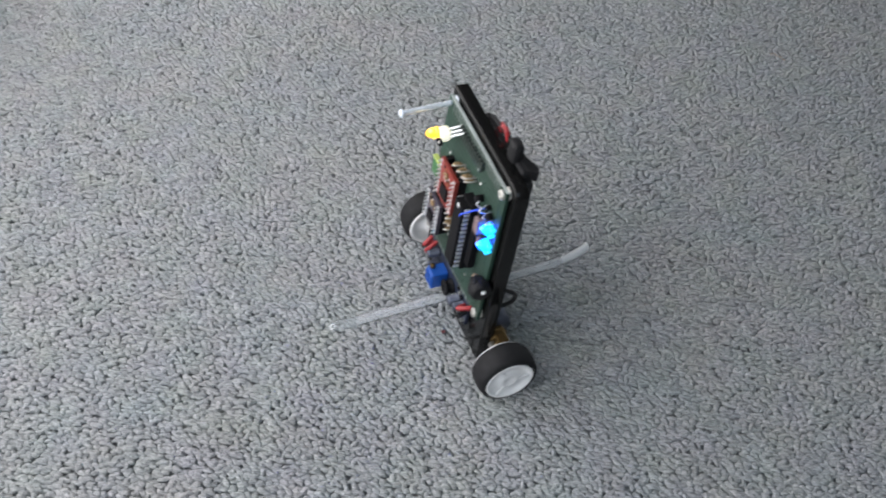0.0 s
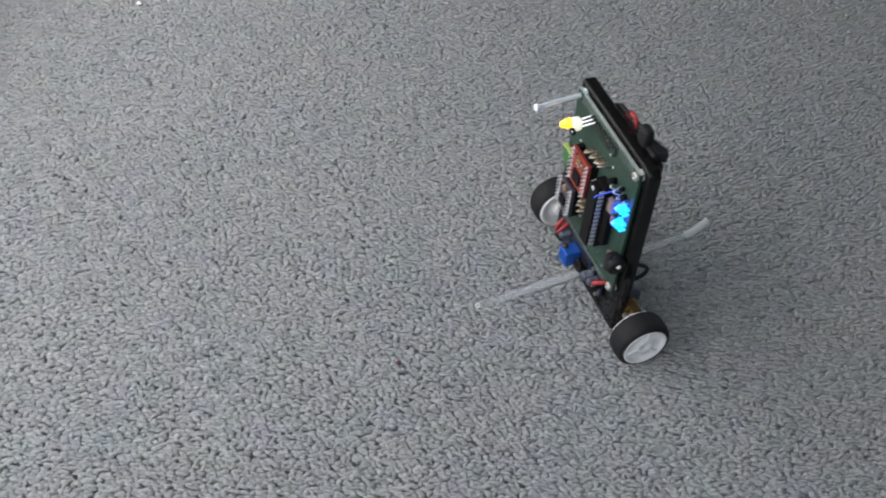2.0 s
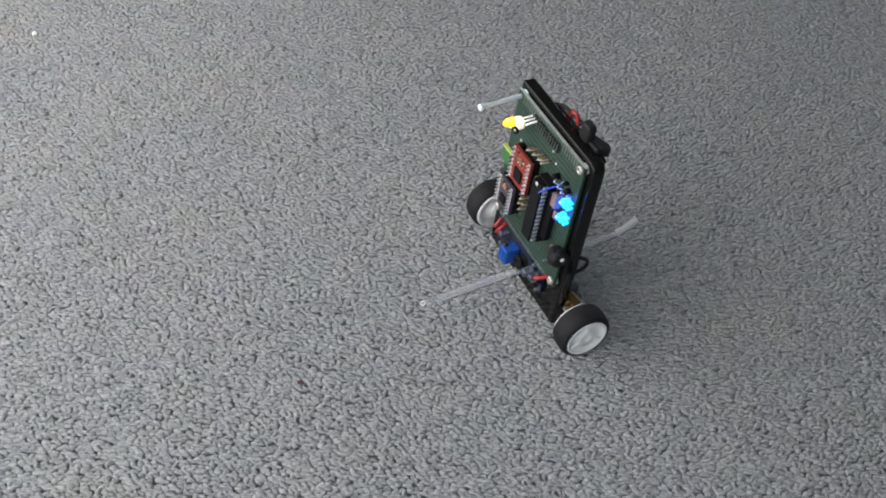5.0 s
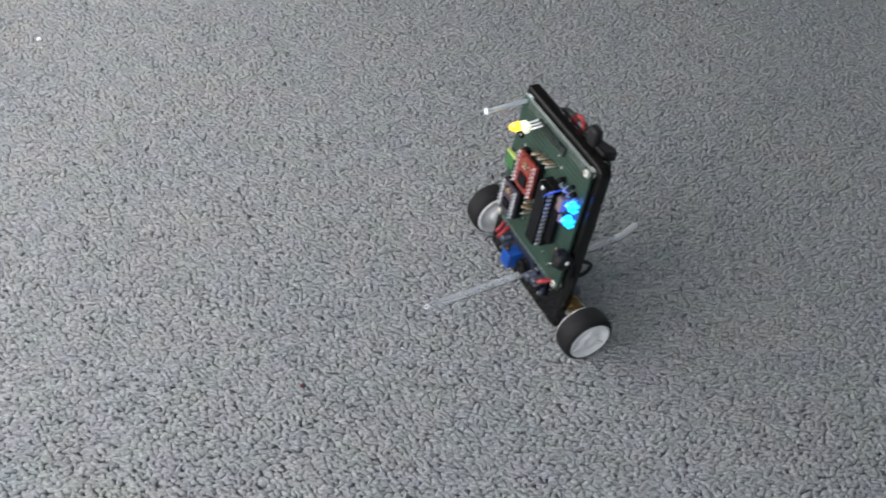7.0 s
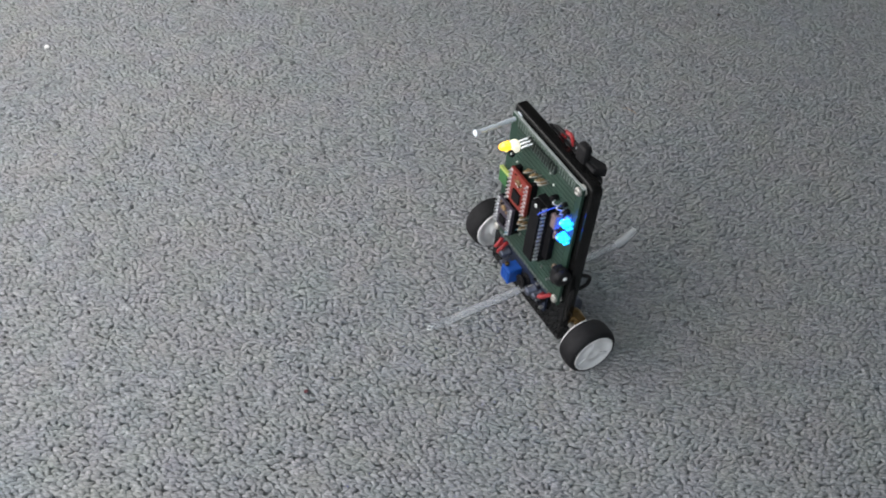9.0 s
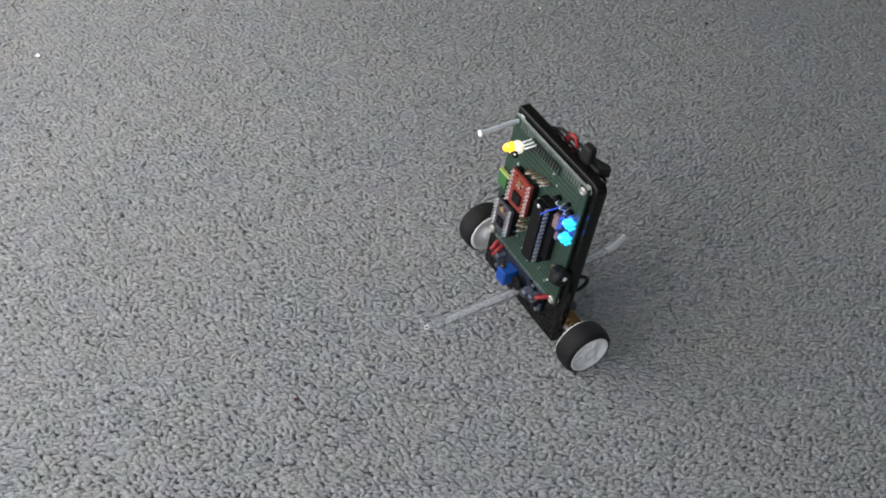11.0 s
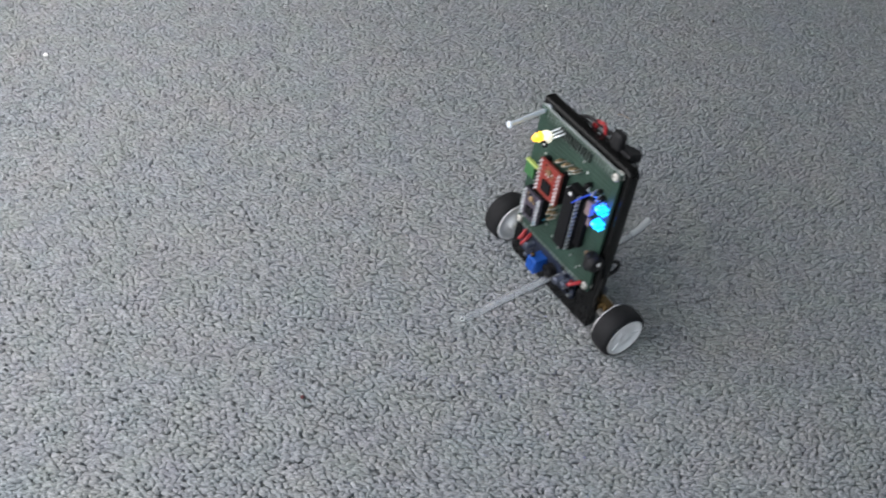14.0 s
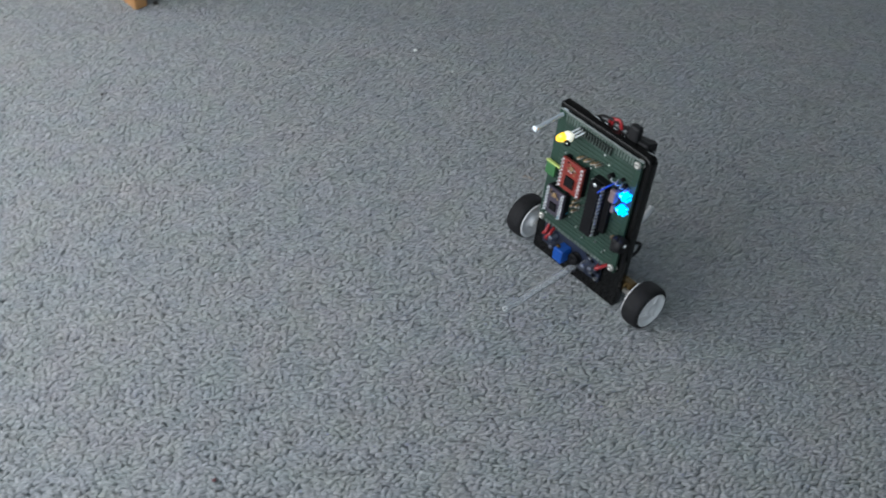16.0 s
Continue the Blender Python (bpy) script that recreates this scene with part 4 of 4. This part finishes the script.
    walk(robot, [
        (0, pose(-0.1018, -0.0588, 0.0133, -4.75, 0, -62.43)),
        (0.2, pose(-0.1069, -0.0608, 0.0133, -4.85, 0, -62.60)),
        (0.4, pose(-0.0974, -0.0557, 0.0133, -6.42, 0, -62.17)),
        (0.5, pose(-0.0831, -0.0479, 0.0133, -2.20, 0, -61.86)),
        (0.7, pose(-0.0723, -0.0406, 0.0133, -6.28, 0, -61.66)),
        (0.9, pose(-0.0591, -0.0317, 0.0133, -4.33, 0, -61.34)),
        (1, pose(-0.0516, -0.0284, 0.0133, -5.06, 0, -61.28)),
        (1.2, pose(-0.0413, -0.0246, 0.0133, -2.19, 0, -62.42)),
        (1.4, pose(-0.0475, -0.0271, 0.0133, -4.39, 0, -63.83)),
        (1.5, pose(-0.0508, -0.0277, 0.0133, -6.29, 0, -64.39)),
        (1.7, pose(-0.0405, -0.0214, 0.0133, -4.06, 0, -64.37)),
        (1.9, pose(-0.0320, -0.0173, 0.0133, -6.76, 0, -63.62)),
        (2, pose(-0.0208, -0.0114, 0.0133, -0.54, 0, -63.21)),
        (2.2, pose(-0.0227, -0.0118, 0.0133, -6.50, 0, -63.15)),
        (2.4, pose(-0.0154, -0.0066, 0.0133, -3.26, 0, -63.14)),
        (2.5, pose(-0.0150, -0.0081, 0.0133, -2.03, 0, -62.65)),
        (2.7, pose(-0.0270, -0.0149, 0.0133, -7.26, 0, -62.93)),
        (2.9, pose(-0.0221, -0.0119, 0.0133, -5.78, 0, -62.87)),
        (3, pose(-0.0174, -0.0094, 0.0133, -4.94, 0, -62.65)),
        (3.2, pose(-0.0111, -0.0054, 0.0133, -4.82, 0, -62.35)),
        (3.4, pose(-0.0084, -0.0035, 0.0133, -3.43, 0, -62.00)),
        (3.5, pose(-0.0094, -0.0048, 0.0133, -3.67, 0, -61.50)),
        (3.7, pose(-0.0099, -0.0069, 0.0133, -7.63, 0, -60.93)),
        (3.9, pose(-0.0001, 0.0003, 0.0133, -1.83, 0, -61.86)),
        (4, pose(-0.0039, -0.0018, 0.0133, -4.36, 0, -61.96)),
        (6.3, pose(0.0046, 0.0028, 0.0133, -3.33, 0, -60.97)),
        (6.5, pose(0.0032, 0.0016, 0.0133, -2.51, 0, -60.55)),
        (6.7, pose(-0.0007, -0.0011, 0.0133, -3.31, 0, -60.91)),
        (6.9, pose(-0.0016, -0.0006, 0.0133, -3.83, 0, -60.90)),
        (7, pose(0.0000, 0.0000, 0.0133, -5.98, 0, -60.80)),
        (7.2, pose(0.0135, 0.0088, 0.0133, 0.58, 0, -60.37)),
        (7.4, pose(0.0106, 0.0059, 0.0133, -4.47, 0, -60.34)),
        (7.5, pose(0.0111, 0.0069, 0.0133, -4.90, 0, -60.16)),
        (7.7, pose(0.0145, 0.0079, 0.0133, 0.26, 0, -60.53)),
        (7.9, pose(0.0037, 0.0008, 0.0133, -2.36, 0, -60.92)),
        (8, pose(-0.0037, -0.0027, 0.0133, -4.27, 0, -61.39)),
        (8.2, pose(-0.0129, -0.0086, 0.0133, -4.42, 0, -61.01)),
        (8.4, pose(-0.0137, -0.0095, 0.0133, -4.40, 0, -60.62)),
        (8.5, pose(-0.0123, -0.0081, 0.0133, -5.78, 0, -60.10)),
        (8.7, pose(-0.0062, -0.0059, 0.0133, -2.35, 0, -59.45)),
        (10.8, pose(0.0071, 0.0031, 0.0133, -1.39, 0, -56.93)),
        (11, pose(0.0019, 0.0001, 0.0133, -5.66, 0, -57.48)),
        (11.2, pose(0.0041, 0.0012, 0.0133, -5.29, 0, -57.30)),
        (11.4, pose(0.0070, 0.0030, 0.0133, -2.47, 0, -57.49)),
        (11.5, pose(0.0070, 0.0028, 0.0133, -0.81, 0, -57.99)),
        (11.7, pose(-0.0068, -0.0063, 0.0133, -7.27, 0, -57.58)),
        (11.9, pose(-0.0052, -0.0055, 0.0133, -5.60, 0, -57.28)),
        (12, pose(-0.0003, -0.0022, 0.0133, -1.82, 0, -57.67)),
        (12.2, pose(-0.0041, -0.0059, 0.0133, -2.64, 0, -58.03)),
        (12.4, pose(-0.0074, -0.0063, 0.0133, -4.08, 0, -57.68)),
        (12.5, pose(-0.0059, -0.0057, 0.0133, -5.60, 0, -57.71)),
        (12.7, pose(0.0013, -0.0020, 0.0133, -0.63, 0, -57.78)),
        (12.9, pose(-0.0059, -0.0058, 0.0133, -1.84, 0, -58.31)),
        (13, pose(-0.0110, -0.0092, 0.0133, -5.39, 0, -58.37)),
        (13.2, pose(-0.0119, -0.0093, 0.0133, -4.65, 0, -58.02)),
        (13.4, pose(-0.0052, -0.0049, 0.0133, -1.10, 0, -57.05)),
        (13.5, pose(-0.0073, -0.0076, 0.0133, -3.45, 0, -56.81)),
        (13.7, pose(-0.0091, -0.0083, 0.0133, -8.60, 0, -55.36)),
        (13.9, pose(0.0078, 0.0051, 0.0133, -5.22, 0, -54.55)),
        (14, pose(0.0140, 0.0091, 0.0133, -4.95, 0, -54.18)),
        (14.2, pose(0.0254, 0.0182, 0.0133, -5.96, 0, -53.34)),
        (14.4, pose(0.0359, 0.0272, 0.0133, -4.36, 0, -52.89)),
        (14.5, pose(0.0391, 0.0300, 0.0133, -5.78, 0, -52.88)),
        (14.7, pose(0.0478, 0.0378, 0.0133, -2.51, 0, -51.79)),
        (14.9, pose(0.0442, 0.0343, 0.0133, -3.88, 0, -51.75)),
        (15, pose(0.0432, 0.0330, 0.0133, -4.42, 0, -52.09)),
        (15.2, pose(0.0435, 0.0340, 0.0133, -7.78, 0, -50.62)),
        (15.4, pose(0.0567, 0.0469, 0.0133, -6.00, 0, -49.98)),
        (15.5, pose(0.0638, 0.0523, 0.0133, -3.54, 0, -50.03)),
        (15.7, pose(0.0695, 0.0593, 0.0133, -5.54, 0, -49.84)),
        (15.9, pose(0.0785, 0.0674, 0.0133, -5.74, 0, -50.03)),
        (16, pose(0.0828, 0.0709, 0.0133, -5.55, 0, -50.76)),
    ])
    walk(wheel_front, [
        (0, pose(0.04995, 0, 0, 4.8)), (0.2, pose(0.04995, 0, 0, 28.8)), (0.4, pose(0.04995, 0, 0, -17.4)), (0.467, pose(0.04995, 0, 0, -55.3)),
        (0.5, pose(0.04995, 0, 0, -93.1)), (0.7, pose(0.04995, 0, 0, -145.5)), (0.8, pose(0.04995, 0, 0, -181.4)), (0.9, pose(0.04995, 0, 0, -217.2)),
        (1, pose(0.04995, 0, 0, -251.7)), (1.2, pose(0.04995, 0, 0, -297.3)), (1.4, pose(0.04995, 0, 0, -261.0)), (1.5, pose(0.04995, 0, 0, -243.1)),
        (1.7, pose(0.04995, 0, 0, -297.2)), (1.9, pose(0.04995, 0, 0, -337.7)), (2, pose(0.04995, 0, 0, -400.1)), (2.2, pose(0.04995, 0, 0, -386.3)),
        (2.4, pose(0.04995, 0, 0, -427.7)), (2.5, pose(0.04995, 0, 0, -429.4)), (2.7, pose(0.04995, 0, 0, -363.9)), (2.9, pose(0.04995, 0, 0, -390.3)),
        (3, pose(0.04995, 0, 0, -414.8)), (3.2, pose(0.04995, 0, 0, -448.1)), (3.4, pose(0.04995, 0, 0, -465.0)), (3.5, pose(0.04995, 0, 0, -460.0)),
        (3.7, pose(0.04995, 0, 0, -451.9)), (3.9, pose(0.04995, 0, 0, -506.1)), (4, pose(0.04995, 0, 0, -484.6)), (6.3, pose(0.04995, 0, 0, -531.0)),
        (6.5, pose(0.04995, 0, 0, -525.5)), (6.7, pose(0.04995, 0, 0, -502.9)), (6.9, pose(0.04995, 0, 0, -500.4)), (7, pose(0.04995, 0, 0, -505.7)),
        (7.1, pose(0.04995, 0, 0, -544.5)), (7.2, pose(0.04995, 0, 0, -583.3)), (7.4, pose(0.04995, 0, 0, -561.2)), (7.5, pose(0.04995, 0, 0, -565.5)),
        (7.7, pose(0.04995, 0, 0, -584.1)), (7.9, pose(0.04995, 0, 0, -524.5)), (8, pose(0.04995, 0, 0, -485.6)), (8.2, pose(0.04995, 0, 0, -439.8)),
        (8.4, pose(0.04995, 0, 0, -436.7)), (8.5, pose(0.04995, 0, 0, -445.3)), (8.7, pose(0.04995, 0, 0, -478.6)), (9.73, pose(0.04995, 0, 0, -518.4)),
        (10.8, pose(0.04995, 0, 0, -558.2)), (11, pose(0.04995, 0, 0, -525.9)), (11.2, pose(0.04995, 0, 0, -537.5)), (11.4, pose(0.04995, 0, 0, -554.1)),
        (11.5, pose(0.04995, 0, 0, -553.7)), (11.6, pose(0.04995, 0, 0, -515.5)), (11.7, pose(0.04995, 0, 0, -477.4)), (11.9, pose(0.04995, 0, 0, -487.9)),
        (12, pose(0.04995, 0, 0, -515.8)), (12.2, pose(0.04995, 0, 0, -491.3)), (12.4, pose(0.04995, 0, 0, -478.4)), (12.5, pose(0.04995, 0, 0, -483.4)),
        (12.7, pose(0.04995, 0, 0, -523.0)), (12.9, pose(0.04995, 0, 0, -484.6)), (13, pose(0.04995, 0, 0, -454.5)), (13.2, pose(0.04995, 0, 0, -453.1)),
        (13.4, pose(0.04995, 0, 0, -494.5)), (13.5, pose(0.04995, 0, 0, -479.3)), (13.7, pose(0.04995, 0, 0, -471.7)), (13.8, pose(0.04995, 0, 0, -521.2)),
        (13.9, pose(0.04995, 0, 0, -570.6)), (14, pose(0.04995, 0, 0, -604.0)), (14.2, pose(0.04995, 0, 0, -668.9)), (14.4, pose(0.04995, 0, 0, -731.7)),
        (14.5, pose(0.04995, 0, 0, -748.6)), (14.7, pose(0.04995, 0, 0, -806.1)), (14.9, pose(0.04995, 0, 0, -783.6)), (15, pose(0.04995, 0, 0, -774.7)),
        (15.2, pose(0.04995, 0, 0, -780.7)), (15.3, pose(0.04995, 0, 0, -822.3)), (15.4, pose(0.04995, 0, 0, -863.9)), (15.5, pose(0.04995, 0, 0, -904.6)),
        (15.7, pose(0.04995, 0, 0, -941.8)), (15.9, pose(0.04995, 0, 0, -993.0)), (16, pose(0.04995, 0, 0, -1014.1)),
    ])
    walk(wheel_back, [
        (0, pose(-0.04385, 0, 0, 4.8)), (0.2, pose(-0.04385, 0, 0, 27.6)), (0.4, pose(-0.04385, 0, 0, -15.6)), (0.467, pose(-0.04385, 0, 0, -52.3)),
        (0.5, pose(-0.04385, 0, 0, -89.1)), (0.7, pose(-0.04385, 0, 0, -140.1)), (0.9, pose(-0.04385, 0, 0, -209.5)), (1, pose(-0.04385, 0, 0, -243.6)),
        (1.2, pose(-0.04385, 0, 0, -297.2)), (1.4, pose(-0.04385, 0, 0, -270.8)), (1.5, pose(-0.04385, 0, 0, -256.9)), (1.7, pose(-0.04385, 0, 0, -310.8)),
        (1.9, pose(-0.04385, 0, 0, -346.1)), (2, pose(-0.04385, 0, 0, -405.6)), (2.2, pose(-0.04385, 0, 0, -391.3)), (2.4, pose(-0.04385, 0, 0, -432.7)),
        (2.5, pose(-0.04385, 0, 0, -431.0)), (2.7, pose(-0.04385, 0, 0, -367.4)), (2.9, pose(-0.04385, 0, 0, -393.4)), (3, pose(-0.04385, 0, 0, -416.3)),
        (3.2, pose(-0.04385, 0, 0, -447.5)), (3.4, pose(-0.04385, 0, 0, -462.0)), (3.5, pose(-0.04385, 0, 0, -453.5)), (3.7, pose(-0.04385, 0, 0, -441.3)),
        (3.9, pose(-0.04385, 0, 0, -502.1)), (4, pose(-0.04385, 0, 0, -481.3)), (6.3, pose(-0.04385, 0, 0, -520.7)), (6.5, pose(-0.04385, 0, 0, -512.3)),
        (6.7, pose(-0.04385, 0, 0, -492.2)), (6.9, pose(-0.04385, 0, 0, -489.6)), (7, pose(-0.04385, 0, 0, -494.3)), (7.1, pose(-0.04385, 0, 0, -531.6)),
        (7.2, pose(-0.04385, 0, 0, -568.8)), (7.4, pose(-0.04385, 0, 0, -546.5)), (7.5, pose(-0.04385, 0, 0, -549.5)), (7.7, pose(-0.04385, 0, 0, -570.7)),
        (7.9, pose(-0.04385, 0, 0, -513.9)), (8, pose(-0.04385, 0, 0, -478.3)), (8.2, pose(-0.04385, 0, 0, -429.9)), (8.4, pose(-0.04385, 0, 0, -423.9)),
        (8.5, pose(-0.04385, 0, 0, -428.9)), (8.7, pose(-0.04385, 0, 0, -457.6)), (10.8, pose(-0.04385, 0, 0, -519.5)), (11, pose(-0.04385, 0, 0, -491.1)),
        (11.2, pose(-0.04385, 0, 0, -501.4)), (11.4, pose(-0.04385, 0, 0, -519.4)), (11.5, pose(-0.04385, 0, 0, -522.5)), (11.6, pose(-0.04385, 0, 0, -482.9)),
        (11.7, pose(-0.04385, 0, 0, -443.3)), (11.9, pose(-0.04385, 0, 0, -451.7)), (12, pose(-0.04385, 0, 0, -482.3)), (12.2, pose(-0.04385, 0, 0, -460.4)),
        (12.4, pose(-0.04385, 0, 0, -445.0)), (12.5, pose(-0.04385, 0, 0, -450.2)), (12.7, pose(-0.04385, 0, 0, -490.3)), (12.9, pose(-0.04385, 0, 0, -455.7)),
        (13, pose(-0.04385, 0, 0, -425.9)), (13.2, pose(-0.04385, 0, 0, -422.1)), (13.4, pose(-0.04385, 0, 0, -456.7)), (13.5, pose(-0.04385, 0, 0, -439.8)),
        (13.7, pose(-0.04385, 0, 0, -422.0)), (13.8, pose(-0.04385, 0, 0, -468.6)), (13.9, pose(-0.04385, 0, 0, -515.2)), (14, pose(-0.04385, 0, 0, -546.0)),
        (14.2, pose(-0.04385, 0, 0, -605.0)), (14.4, pose(-0.04385, 0, 0, -664.6)), (14.5, pose(-0.04385, 0, 0, -681.4)), (14.7, pose(-0.04385, 0, 0, -731.2)),
        (14.9, pose(-0.04385, 0, 0, -708.5)), (15, pose(-0.04385, 0, 0, -702.0)), (15.2, pose(-0.04385, 0, 0, -697.7)), (15.3, pose(-0.04385, 0, 0, -737.0)),
        (15.4, pose(-0.04385, 0, 0, -776.4)), (15.5, pose(-0.04385, 0, 0, -817.5)), (15.7, pose(-0.04385, 0, 0, -853.3)), (15.9, pose(-0.04385, 0, 0, -905.8)),
        (16, pose(-0.04385, 0, 0, -932.1)),
    ])


motions()
